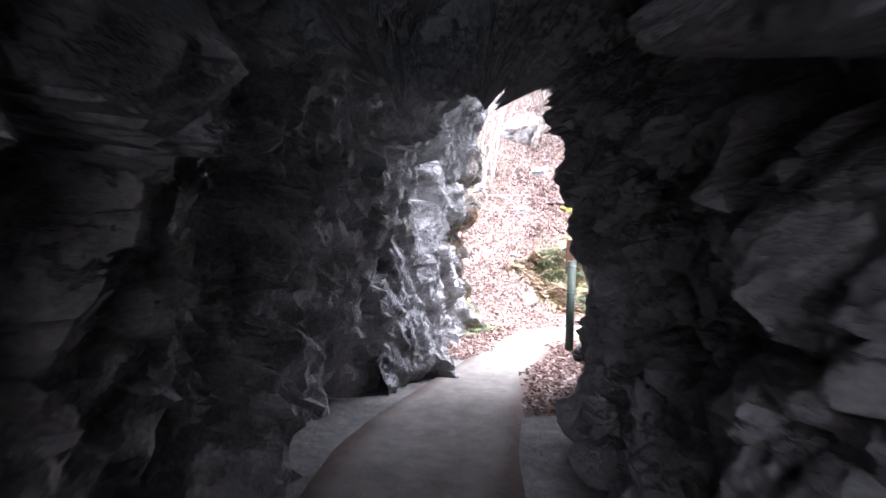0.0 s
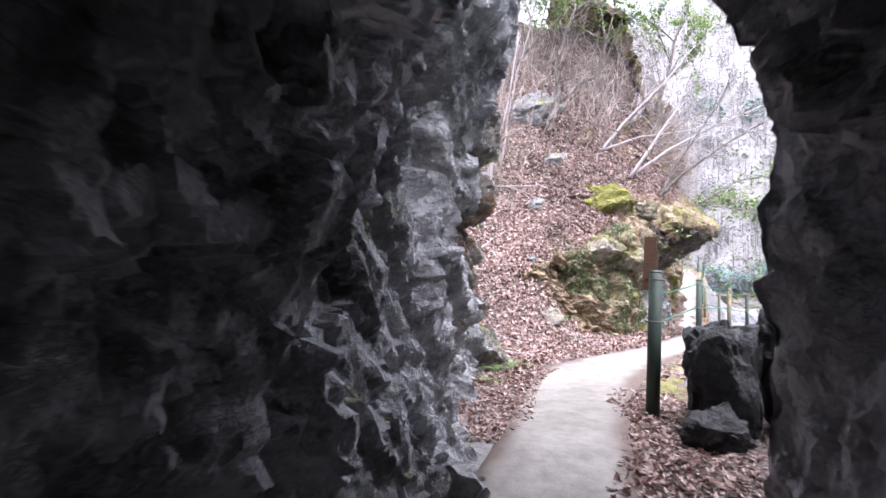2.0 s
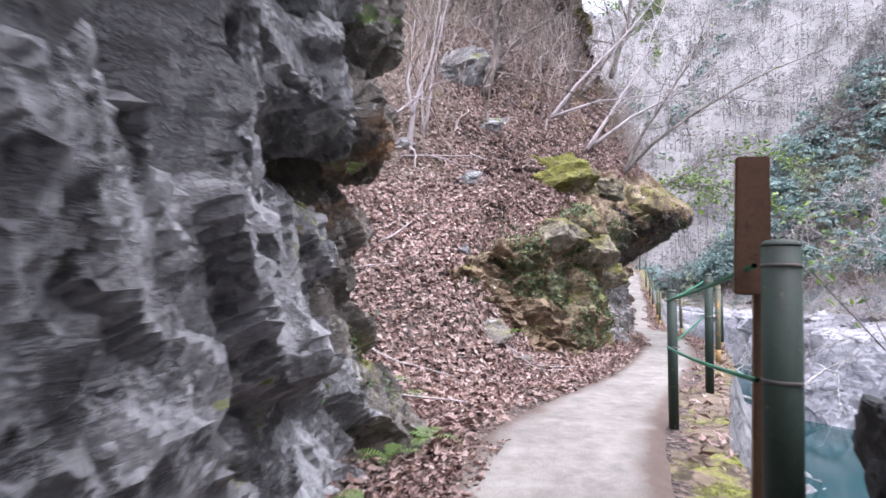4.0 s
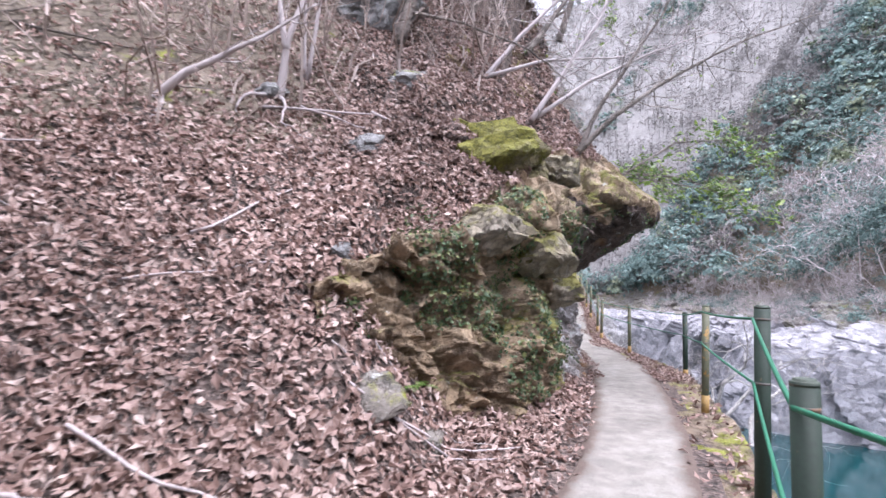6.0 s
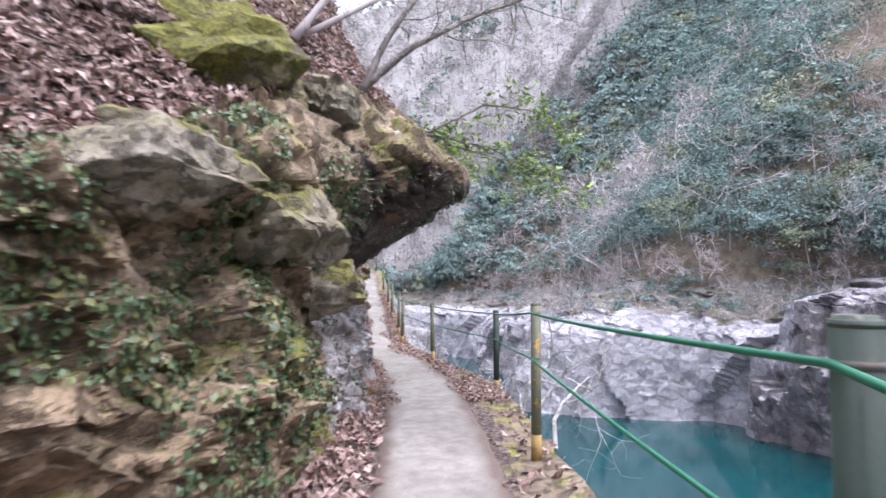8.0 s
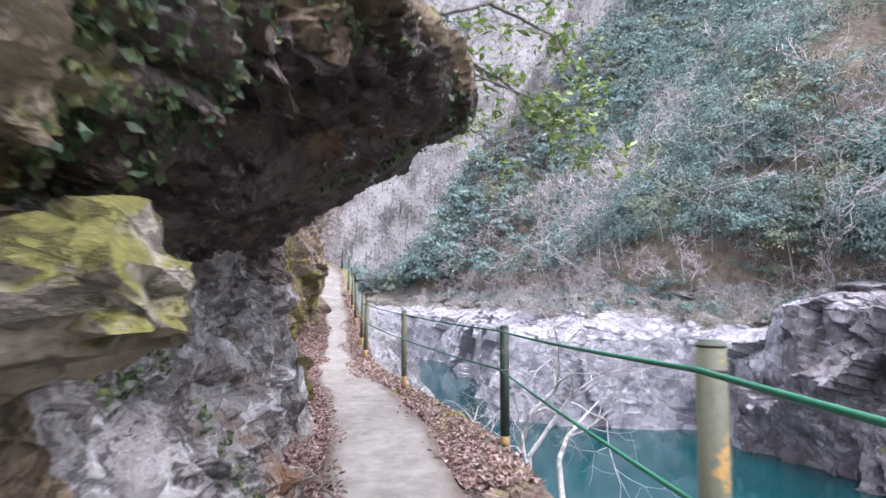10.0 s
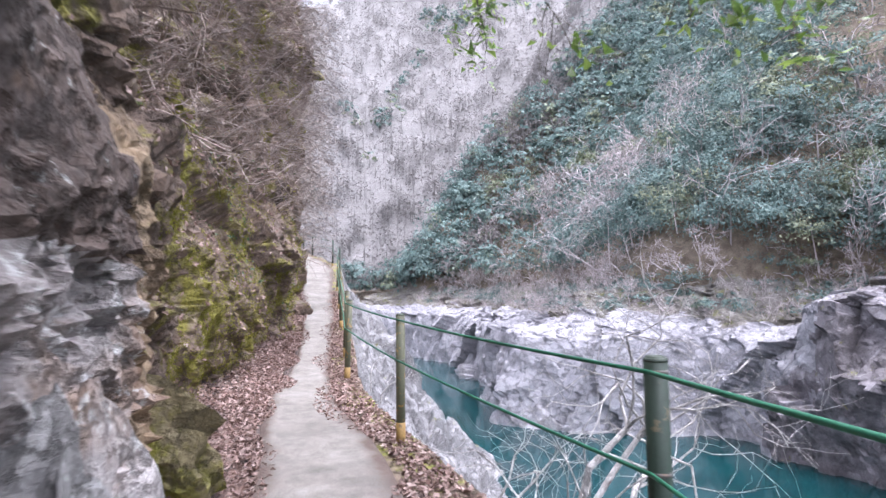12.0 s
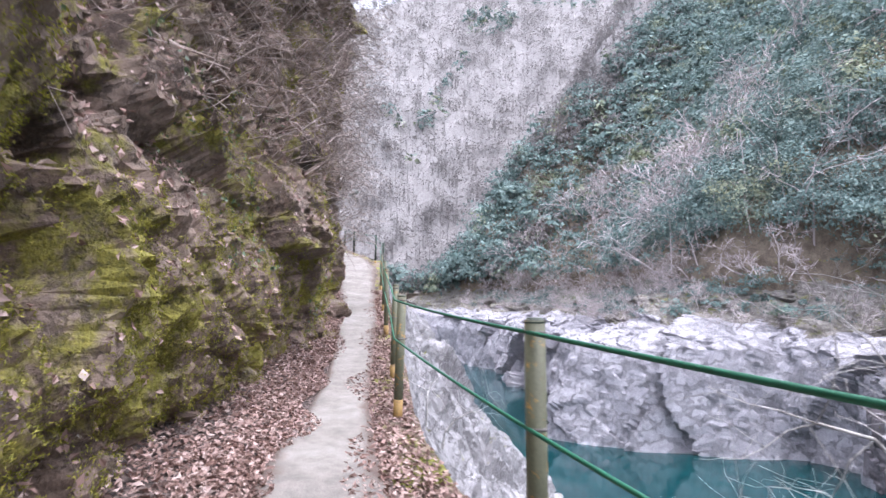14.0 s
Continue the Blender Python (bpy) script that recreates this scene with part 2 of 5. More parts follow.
def island_material(name, stops, rough=0.7, translucent=0.0, by_object=False):
    m, nt, b = material(name, rough)
    if by_object:
        src = nt.nodes.new("ShaderNodeObjectInfo").outputs["Random"]
    else:
        src = nt.nodes.new("ShaderNodeNewGeometry").outputs["Random Per Island"]
    col = ramp(nt, src, stops).outputs[0]
    n = noise_node(nt, 0.35, 3, 0.5)
    col = mixed(nt, 0.6, col, ramp(nt, n.outputs["Fac"], [(0.3, grey(0.6)), (0.7, grey(1.25))]).outputs[0], "MULTIPLY")
    nt.links.new(col, b.inputs["Base Color"])
    if translucent:
        tr = nt.nodes.new("ShaderNodeBsdfTranslucent")
        nt.links.new(col, tr.inputs["Color"])
        ad = nt.nodes.new("ShaderNodeMixShader")
        ad.inputs[0].default_value = translucent
        out = nt.nodes["Material Output"]
        nt.links.new(b.outputs[0], ad.inputs[1])
        nt.links.new(tr.outputs[0], ad.inputs[2])
        nt.links.new(ad.outputs[0], out.inputs["Surface"])
    return m


M_DEADLEAF = island_material("dead_leaves", [(0.0, (0.095, 0.055, 0.042)), (0.25, (0.205, 0.126, 0.102)), (0.5, (0.31, 0.208, 0.178)), (0.8, (0.405, 0.295, 0.26)), (1.0, (0.52, 0.42, 0.38))], 0.65, 0.12)
M_GREENLEAF = island_material("green_leaves", [(0.0, (0.07, 0.13, 0.03)), (0.5, (0.14, 0.23, 0.05)), (1.0, (0.28, 0.38, 0.08))], 0.35, 0.4)
M_IVY = island_material("ivy_leaves", [(0.0, (0.04, 0.075, 0.035)), (0.6, (0.09, 0.14, 0.06)), (1.0, (0.2, 0.22, 0.08))], 0.5, 0.2)
def forest_material():
    m, nt, b = material("evergreen_foliage", 0.95)
    isl = nt.nodes.new("ShaderNodeNewGeometry").outputs["Random Per Island"]
    # leaf colours lightened and greyed in place of haze across the gorge
    blue = ramp(nt, isl, [(0.0, (0.088, 0.142, 0.132)), (0.6, (0.16, 0.232, 0.215)), (1.0, (0.25, 0.33, 0.305))]).outputs[0]
    olive = ramp(nt, isl, [(0.0, (0.13, 0.155, 0.1)), (0.6, (0.22, 0.25, 0.16)), (1.0, (0.33, 0.36, 0.24))]).outputs[0]
    f = ramp(nt, noise_node(nt, 0.14, 2, 0.5).outputs["Fac"], [(0.56, grey(0)), (0.66, grey(1))]).outputs[0]
    col = mixed(nt, f, blue, olive)
    n = noise_node(nt, 0.3, 3, 0.6)
    col = mixed(nt, 1.0, col, ramp(nt, n.outputs["Fac"], [(0.32, grey(0.65)), (0.68, grey(1.35))]).outputs[0], "MULTIPLY")
    nt.links.new(col, b.inputs["Base Color"])
    tr = nt.nodes.new("ShaderNodeBsdfTranslucent")
    nt.links.new(col, tr.inputs["Color"])
    mx = nt.nodes.new("ShaderNodeMixShader")
    mx.inputs[0].default_value = 0.25
    nt.links.new(b.outputs[0], mx.inputs[1])
    nt.links.new(tr.outputs[0], mx.inputs[2])
    nt.links.new(mx.outputs[0], nt.nodes["Material Output"].inputs["Surface"])
    return m


M_FOREST = forest_material()
M_TWIG = island_material("bare_twigs", [(0.0, (0.24, 0.2, 0.2)), (0.5, (0.42, 0.37, 0.37)), (1.0, (0.62, 0.57, 0.57))], 0.9)
M_PALETREE = island_material("pale_bark", [(0.0, (0.3, 0.265, 0.265)), (0.5, (0.4, 0.365, 0.365)), (1.0, (0.52, 0.485, 0.485))], 0.9)
# bare woods far off; the haze over them is put into this pale colour
M_HAZETWIG = island_material("haze_pale_woods", [(0.0, (0.195, 0.185, 0.18)), (0.5, (0.23, 0.22, 0.215)), (1.0, (0.265, 0.254, 0.25))], 0.95, 0.5)
M_DRYTWIG = island_material("dry_brown_twigs", [(0.0, (0.17, 0.13, 0.108)), (0.5, (0.31, 0.25, 0.22)), (1.0, (0.48, 0.41, 0.375))], 0.9)
M_BARK = rock_material("bark", (0.09, 0.075, 0.065), (0.2, 0.17, 0.15), (0.36, 0.32, 0.29))
M_PALEWOOD = rock_material("bleached_wood", (0.3, 0.28, 0.26), (0.5, 0.48, 0.46), (0.7, 0.68, 0.66))
M_SOIL = rock_material("forest_floor", (0.09, 0.07, 0.05), (0.17, 0.135, 0.1), (0.26, 0.22, 0.17), moss=0.2)


def water_material():
    m, nt, b = material("river_water", 0.06)
    n1 = noise_node(nt, 0.25, 3, 0.5)
    col = ramp(nt, n1.outputs["Fac"], [(0.3, (0.002, 0.026, 0.03)), (0.7, (0.004, 0.042, 0.047))]).outputs[0]
    nt.links.new(col, b.inputs["Base Color"])
    bumped(nt, b, noise_node(nt, 2.5, 4, 0.6).outputs["Fac"], 0.12, 0.05)
    return m


M_WATER = water_material()


def paint_material(name, base, worn, amount=0.35):
    m, nt, b = material(name, 0.65)
    n1, n2 = noise_node(nt, 14, 6, 0.7), noise_node(nt, 60, 4, 0.6)
    f = ramp(nt, n1.outputs["Fac"], [(0.68 - amount * 0.3, grey(0)), (0.72 - amount * 0.25, grey(1))]).outputs[0]
    col = mixed(nt, f, base, worn)
    col = mixed(nt, 0.5, col, ramp(nt, n2.outputs["Fac"], [(0.3, grey(0.6)), (0.7, grey(1.25))]).outputs[0], "MULTIPLY")
    nt.links.new(col, b.inputs["Base Color"])
    bumped(nt, b, n1.outputs["Fac"], 0.2, 0.003)
    return m


M_POST = paint_material("green_post_paint", (0.016, 0.034, 0.022), (0.1, 0.085, 0.045), 0.2)
M_POSTWORN = paint_material("worn_post_paint", (0.11, 0.115, 0.07), (0.35, 0.2, 0.05), 0.35)
M_RUST = paint_material("ochre_primer", (0.3, 0.19, 0.06), (0.15, 0.1, 0.05), 0.4)
M_CABLE = paint_material("green_cable", (0.015, 0.14, 0.075), (0.05, 0.16, 0.1), 0.1)
M_CAP = paint_material("post_cap", (0.06, 0.08, 0.06), (0.25, 0.25, 0.2), 0.3)
M_STEEL = paint_material("bolt_steel", (0.15, 0.14, 0.13), (0.22, 0.12, 0.06), 0.4)
M_BOARD = paint_material("brown_board", (0.19, 0.1, 0.06), (0.11, 0.06, 0.04), 0.3)


# ---- mesh helpers ----
def mesh_object(name, verts, faces, mat, smooth=True, parent=None):
    me = bpy.data.meshes.new(name)
    me.from_pydata([tuple(v) for v in verts] if not isinstance(verts, np.ndarray) else verts.tolist(), [], faces.tolist() if isinstance(faces, np.ndarray) else faces)
    if smooth:
        me.shade_smooth()
    me.materials.append(mat)
    ob = new(name, me)
    if parent:
        ob.parent = parent
    return ob


def part(name, bm, mat, parent, label=""):
    me = bpy.data.meshes.new(name)
    bm.to_mesh(me)
    bm.free()
    me.materials.append(mat)
    ob = new(name, me)
    ob.parent = parent
    return tagged(ob, label)


def grid_faces(nu, nv):
    a = np.arange(nu * nv).reshape(nu, nv)
    return np.stack([a[:-1, :-1], a[1:, :-1], a[1:, 1:], a[:-1, 1:]], -1).reshape(-1, 4)


def grid_normals(G):
    du = np.gradient(G, axis=0)
    dv = np.gradient(G, axis=1)
    n = np.cross(du, dv)
    return n / np.maximum(np.linalg.norm(n, axis=2, keepdims=True), 1e-9)


def interp(x, table):
    t = np.array(table, float)
    return np.interp(x, t[:, 0], t[:, 1])


def smooth_curve(x, table):
    """A softened polyline through a table of (x, value)."""
    return sum(interp(np.asarray(x) + d, table) for d in (-0.6, -0.3, 0, 0.3, 0.6)) / 5


def resample_rows(profile, n):
    """profile: (rows, k, 3) polylines; each row resampled evenly to n points."""
    out = np.empty((len(profile), n, 3))
    for r, p in enumerate(profile):
        d = np.r_[0, np.cumsum(np.linalg.norm(np.diff(p, axis=0), axis=1))]
        s = np.linspace(0, d[-1], n)
        for k in range(3):
            out[r, :, k] = np.interp(s, d, p[:, k])
    return out


def blur(G, times):
    for _ in range(times):
        G = G.copy()
        G[1:-1, 1:-1] = (G[1:-1, 1:-1] * 2 + G[:-2, 1:-1] + G[2:, 1:-1] + G[1:-1, :-2] + G[1:-1, 2:]) / 6
    return G


# ---- the plan ----
# middle of the path, outer edge of its verge, height of its surface, all by y
PATH_X = [(-6, 3.4), (-3, 2.6), (-0.4, 1.7), (1, 1.15), (2.4, 0.85), (3.6, 0.62), (4.6, 0.66), (5.8, 0.7), (7.4, 0.73), (8.5, 0.8), (9.5, 0.92), (10.8, 1.35), (12.35, 2.05), (13.4, 2.48), (15.7, 3.25), (16.8, 3.58), (19.75, 4.3), (20.9, 4.48), (22.5, 4.68), (24, 4.74), (26, 5.12), (27, 5.34), (29.9, 5.93), (32.2, 6.35), (37.2, 7.2), (43.4, 8.2), (46.5, 8.25), (49.5, 7.8), (53, 6.8), (62, 3)]
PATH_W = [(-6, 0.75), (3.5, 0.65), (5, 0.52), (6.5, 0.5), (7.5, 0.6), (9.3, 0.7), (10.5, 0.68), (12.3, 0.5), (14.2, 0.52), (17, 0.58), (20, 0.6), (22.5, 0.57), (24.5, 0.45), (27, 0.33), (29.9, 0.34), (32.2, 0.45), (37, 0.62), (43, 0.8), (62, 0.8)]
EDGE_X = [(-6, 4.2), (0, 2.9), (4, 2.4), (6, 2.7), (7.9, 2.7), (8.6, 2.0), (9.5, 2.0), (11.9, 2.9), (12.8, 3.22), (14.2, 3.85), (16.3, 4.52), (18.1, 5.15), (19.5, 5.52), (21.6, 5.6), (24.2, 5.68), (25.6, 5.85), (27.4, 6.25), (30.3, 6.8), (33.3, 7.4), (38, 8.35), (44.5, 9.6), (48.5, 9.2), (52, 9.0), (56, 8.6), (62, 6)]
PATH_Z = [(-6, -0.75), (0.5, -0.4), (3, -0.28), (5, -0.15), (7, -0.07), (9, 0.0), (12, 0.02), (15, 0.0), (19, -0.08), (22, -0.07), (25.5, 0.0), (27.4, 0.13), (30.3, 0.49), (33.3, 0.81), (38, 1.34), (44.5, 2.7), (48.5, 3.34), (51.5, 3.77), (56, 4.4), (62, 4.8)]
# foot of the rock wall on the hill side
WALL = np.array([(-3.0, 12.6), (-0.3, 13.1), (0.6, 13.7), (1.25, 14.2), (1.8, 14.95), (2.2, 16.2), (2.65, 17.7), (3.12, 19.6), (3.35, 20.5), (3.3, 21.6), (3.1, 23.5), (3.3, 25.0), (3.9, 27.0), (4.7, 28.6), (5.15, 30.5), (5.5, 32.5), (5.75, 34.5), (6.1, 37.0), (6.75, 42.0), (7.0, 46.0), (6.2, 50.0), (0, 60)])


def path_x(y):
    return smooth_curve(y, PATH_X)


def edge_x(y):
    return smooth_curve(y, EDGE_X)


def path_z(y):
    return smooth_curve(y, PATH_Z)


def wall_distance(x, y):
    """Distance to the foot of the wall; positive on the path's side."""
    best, side = np.full(x.shape, 1e9), np.ones(x.shape)
    for (ax, ay), (bx, by) in zip(WALL[:-1], WALL[1:]):
        ex, ey = bx - ax, by - ay
        t = np.clip(((x - ax) * ex + (y - ay) * ey) / (ex * ex + ey * ey), 0, 1)
        dx, dy = x - ax - t * ex, y - ay - t * ey
        d = np.hypot(dx, dy)
        cross = ey * (x - ax) - ex * (y - ay)
        near = d < best
        best[near], side[near] = d[near], np.sign(cross)[near]
    return best * side


def hill_z(x, y):
    p = 0.95 * (y - (11.9 + 0.37 * x))
    p = 0.3 * np.log1p(np.exp(np.clip(p / 0.3, -30, 30)))
    p = p + 0.3 * np.maximum(0, p - 4.0)
    return np.minimum(p, 15 + 0.4 * np.maximum(0, p - 15))


def ground_z(x, y):
    d = wall_distance(x, y)
    free = np.clip((np.abs(x - path_x(y)) - smooth_curve(y, PATH_W)) / 0.3, 0, 1)
    bank = interp(y, [(20.8, 0), (21.8, 1), (25.5, 1), (27, 0)])  # a thinner drift of leaves at the cliff foot
    low = path_z(y) + (0.3 - 0.05 * bank) * np.exp(-np.maximum(d, 0) / (0.35 + 0.1 * bank)) * (y > 11) * free - 0.02
    slope = hill_z(x, y) + path_z(y) - 0.02
    open_ = np.clip((0.9 - x) / 0.9, 0, 1)  # left of the wall's start the slope runs down unbroken
    cut = np.clip((-d - 0.55) / 0.4, 0, 1)
    high = low + (slope - low) * np.maximum(cut, open_)
    return np.where(y < 9.0, low, np.maximum(low, high))


# ---- the large structure ----
def structure(ob, label, category=""):
    return tagged(ob, label, category or ob.name.replace("_", " "), kind="structure")


def build_hillside():
    ys = np.concatenate([np.arange(-6, 9, 0.14), np.arange(9, 21, 0.07), np.arange(21, 62, 0.16)])
    ss = np.concatenate([np.arange(0, 6, 0.07), np.geomspace(6, 22, 60)])
    Y, S = np.meshgrid(ys, ss, indexing="ij")
    reach = np.where(ys < 8.6, np.minimum(1.0, 4.4 / 22), 1.0)[:, None]
    X = edge_x(ys)[:, None] - S * reach
    x, y = X.ravel(), Y.ravel()
    z = ground_z(x, y)
    P = np.stack([x, y, z], 1)
    off = np.abs(x - path_x(y))
    z = z + np.clip((off - smooth_curve(y, PATH_W) + 0.08) / 0.3, 0, 1) * (0.03 * fbm(P, 0.5, 3, 3) + 0.012 * vnoise(P, 0.09, 8) + np.clip(z - 0.4, 0, 1) * 0.12 * fbm(P, 1.6, 3, 5))
    P[:, 2] = z
    ob = mesh_object("hillside", P, grid_faces(len(ys), len(ss)), M_LITTER)
    ob.data.materials.append(M_RUBBLE)
    ob.data.materials.append(M_MOSS)
    ob.data.materials.append(M_SOIL)
    c = P[grid_faces(len(ys), len(ss))].mean(1)
    gap = edge_x(c[:, 1]) - c[:, 0]
    mossy = (gap < 0.42 + 0.25 * fbm(c, 0.6, 3, 15)) & (c[:, 1] > 8.2)
    gravel = (c[:, 1] < 7.2 + 0.6 * vnoise(c, 0.5, 9)) & (c[:, 0] < path_x(c[:, 1]) + 0.3) | (c[:, 1] < 5)
    ob.data.polygons.foreach_set("material_index", np.where((hill_z(c[:, 0], c[:, 1]) > 2.9 + 0.7 * fbm(c, 0.8, 3, 19)) & (c[:, 0] < -0.6) & (c[:, 1] > 11), 3, gravel + 2 * mossy).astype(np.int32))
    return structure(ob, "steep hillside covered with brown fallen leaves", "hillside")


build_hillside()


def build_path():
    ys = np.arange(-6, 61, 0.1)
    us = np.linspace(-1, 1, 15)
    half = smooth_curve(ys, PATH_W)
    edge_l = half + 0.05 * fbm(np.stack([ys, ys * 0 + 3, ys * 0], 1), 2.5, 4, 5)
    edge_r = half + 0.05 * fbm(np.stack([ys, ys * 0 + 7, ys * 0], 1), 2.5, 4, 6)
    X = path_x(ys)[:, None] + np.where(us < 0, us * edge_l[:, None], us * edge_r[:, None])
    Y = np.repeat(ys[:, None], len(us), 1)
    Z = path_z(ys)[:, None] + 0.012 - 0.05 * (np.abs(us) > 0.99)
    P = np.stack([X, Y, Z], -1).reshape(-1, 3)
    P[:, 2] += 0.008 * fbm(P, 0.6, 3, 12)
    ob = mesh_object("path", P, grid_faces(len(ys), len(us)), M_PATH)
    a = ob.data.attributes.new("edge", "FLOAT", "POINT")
    a.data.foreach_set("value", np.tile(np.abs(us) ** 2, len(ys)).astype(np.float32))
    return structure(ob, "narrow worn pale concrete walking path with leafy edges", "path")


build_path()


def build_tunnel():
    ys = np.concatenate([np.arange(-5, 5.5, 0.035), np.full(40, 5.5)])
    flare = np.concatenate([np.zeros(len(ys) - 40), np.linspace(0.02, 1, 40)])
    th = np.linspace(0, 1, 230)
    G = np.empty((len(ys), len(th), 3))
    for i, y in enumerate(ys):
        cx = interp(y, [(-5, 3.0), (-2.5, 2.35), (-0.5, 1.75), (1.2, 1.2), (2.6, 0.9), (4.2, 0.7), (5.5, 0.76)])
        z0 = path_z(np.array([y]))[0] - 0.2
        w = interp(y, [(-5, 1.15), (0, 1.12), (3, 0.98), (5.5, 0.93)])
        h = interp(y, [(-5, 2.7), (3, 2.8), (5.5, 3.35)])
        a = np.pi * (1 - th)
        c, s = np.cos(a), np.sin(a)
        px = cx + w * np.sign(c) * np.abs(c) ** np.where(c > 0, interp(y, [(2, 0.55), (5, 0.72)]), 0.55)
        pz = z0 + h * np.abs(s) ** 0.75
        px = px - 0.3 * np.clip((y - 4.5) / 0.7, 0, 1) * (c < -0.3)
        k = flare[i]
        side = np.clip((th - 0.3) / 0.2, 0, 1)
        px = px + k * side * 3.2 * np.clip(c + 0.25, 0, 1)
        pz = pz + k * side * 4.0 * s
        lean = -5 + (y + 5) * (1 - 0.03 * s * np.clip((y - 1) / 4.5, 0, 1))
        G[i] = np.stack([px, lean + k * 0.5 * side, pz], 1)
    N = -grid_normals(G)
    mid = G.reshape(-1, 3)
    n = N.reshape(-1, 3)
    if (n[75] @ (np.array([0.6, mid[75][1], 1.0]) - mid[75])) < 0:
        n = -n
    d = rocky(mid, 0.5, 0.22, 0.11, 7, (1, 1.1, 1.5))
    calm = 1 - 0.6 * np.clip((mid[:, 1] - 3.6) / 1.2, 0, 1) * np.clip((mid[:, 0] - 0.3) / 0.4, 0, 1)
    mid = mid + n * (0.1 + d * calm)[:, None]
    faces = grid_faces(len(ys), len(th))
    return structure(mesh_object("tunnel", mid, faces, M_TUNNEL, False), "rough hand-cut rock tunnel with dark jagged walls", "tunnel")


build_tunnel()


SURFACES = {}


def loft(name, rows, n, mat, seed, big, mid, small, label, toward, step=0.05, stretch=(1, 1, 1), second=None):
    """A rock face lofted through profiles; rows: list of (k,3) polylines from foot to top, evenly resampled along and across."""
    R = resample_rows(np.array(rows, float), n)
    length = np.r_[0, np.cumsum(np.linalg.norm(np.diff(R[:, n // 4], axis=0), axis=1))]
    m = max(8, int(length[-1] / step))
    s = np.linspace(0, length[-1], m)
    G = np.empty((m, n, 3))
    for j in range(n):
        for k in range(3):
            G[:, j, k] = np.interp(s, length, R[:, j, k])
    G = blur(G, 10)
    N = grid_normals(G)
    probe = G[m // 2, n // 3]
    if N[m // 2, n // 3] @ (np.array(toward) - probe) < 0:
        N = -N
    P, Nn = G.reshape(-1, 3), N.reshape(-1, 3)
    calm = 1.0
    if second:
        calm = 1 - 0.65 * np.clip((P[:, 1] - 16.4) / 0.8, 0, 1) * np.clip((P[:, 2] - 1.5) / 0.4, 0, 1)
        calm = np.where(np.tile(np.arange(n), m) > n * 0.64, 0.35, calm)
    P = P + Nn * (calm * rocky(P, big, mid, small, seed, stretch))[:, None]
    ob = mesh_object(name, P, grid_faces(m, n), mat, False)
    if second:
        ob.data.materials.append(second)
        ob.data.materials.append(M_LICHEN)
        ob.data.materials.append(M_LITTER)
        c = P[grid_faces(m, n)].mean(1)
        # ledge underside gets the shade-darkened brown, the foot the grey lichened rock
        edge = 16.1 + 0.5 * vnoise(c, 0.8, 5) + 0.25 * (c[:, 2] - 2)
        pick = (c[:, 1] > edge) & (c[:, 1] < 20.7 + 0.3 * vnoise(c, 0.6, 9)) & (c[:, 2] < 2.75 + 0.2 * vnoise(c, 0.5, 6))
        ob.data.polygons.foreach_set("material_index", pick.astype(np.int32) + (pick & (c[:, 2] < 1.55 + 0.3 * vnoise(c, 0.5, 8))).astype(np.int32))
        row = np.repeat(np.arange(m - 1), n - 1), np.tile(np.arange(n - 1), m - 1)
        above = (row[1] > n * 0.62 + n * 0.06 * vnoise(c, 0.6, 12)) & (fbm(c, 0.9, 2, 13) < 0.45)
        index = np.zeros(len(c), np.int32)
        ob.data.polygons.foreach_get("material_index", index)
        ob.data.polygons.foreach_set("material_index", np.where(above, 3, index).astype(np.int32))
    SURFACES[name] = (P.reshape(m, n, 3), grid_normals(P.reshape(m, n, 3)) * np.sign((grid_normals(G) * N).sum(-1).mean()))
    return structure(ob, label, "rock face")


def build_cliff():
    rows = []
    for y in np.arange(4.4, 10.5, 0.2):
        f = interp(y, [(4.4, -0.3), (4.9, -0.1), (5.4, 0.02), (6, 0.02), (7.4, -0.25), (8.8, -0.25), (9.75, -0.15), (10.05, -0.6), (10.5, -1.8)])
        k = interp(y, [(4, 0), (7.9, 0), (8.5, 1), (9.8, 1), (10.5, 0.3)])
        g = interp(y, [(4, 0.15), (9, 0.15), (10.4, -0.8)])
        rows.append([(f + 0.25, y, -0.4), (f, y, 0.1), (f - 0.25, y, 0.9), (f - 0.33, y, 1.5), (f - 0.33 - 0.35 * k, y, 1.84), (f - 0.33 + 0.22 * k, y, 2.02), (f - 0.33 + 0.2 * k, y, 2.4), (f - 0.3 - 0.2 * k, y, 2.64), (f - 0.3 + 0.2 * k, y, 2.86), (f - 0.2 + 0.1 * k, y, 3.4), (f + g, y, 3.9), (f + g, y, 5.0), (f - 0.4 + g, y, 7.0), (f - 2.2, y, 8.0)])
    ob = loft("cliff_face", rows, 330, M_CLIFF, 3, 0.32, 0.11, 0.065, "dark grey layered rock cliff beside the path", (3, 8, 1), 0.026, (1, 0.7, 1.9))
    ob.data.materials.append(M_CLIFFEND)
    c = SURFACES["cliff_face"][0]
    c = (c[:-1, :-1] + c[1:, 1:]).reshape(-1, 3) / 2
    ob.data.polygons.foreach_set("material_index", (c[:, 1] > 9.0 + 0.3 * fbm(c, 0.7, 3, 44)).astype(np.int32))
    return ob


build_cliff()


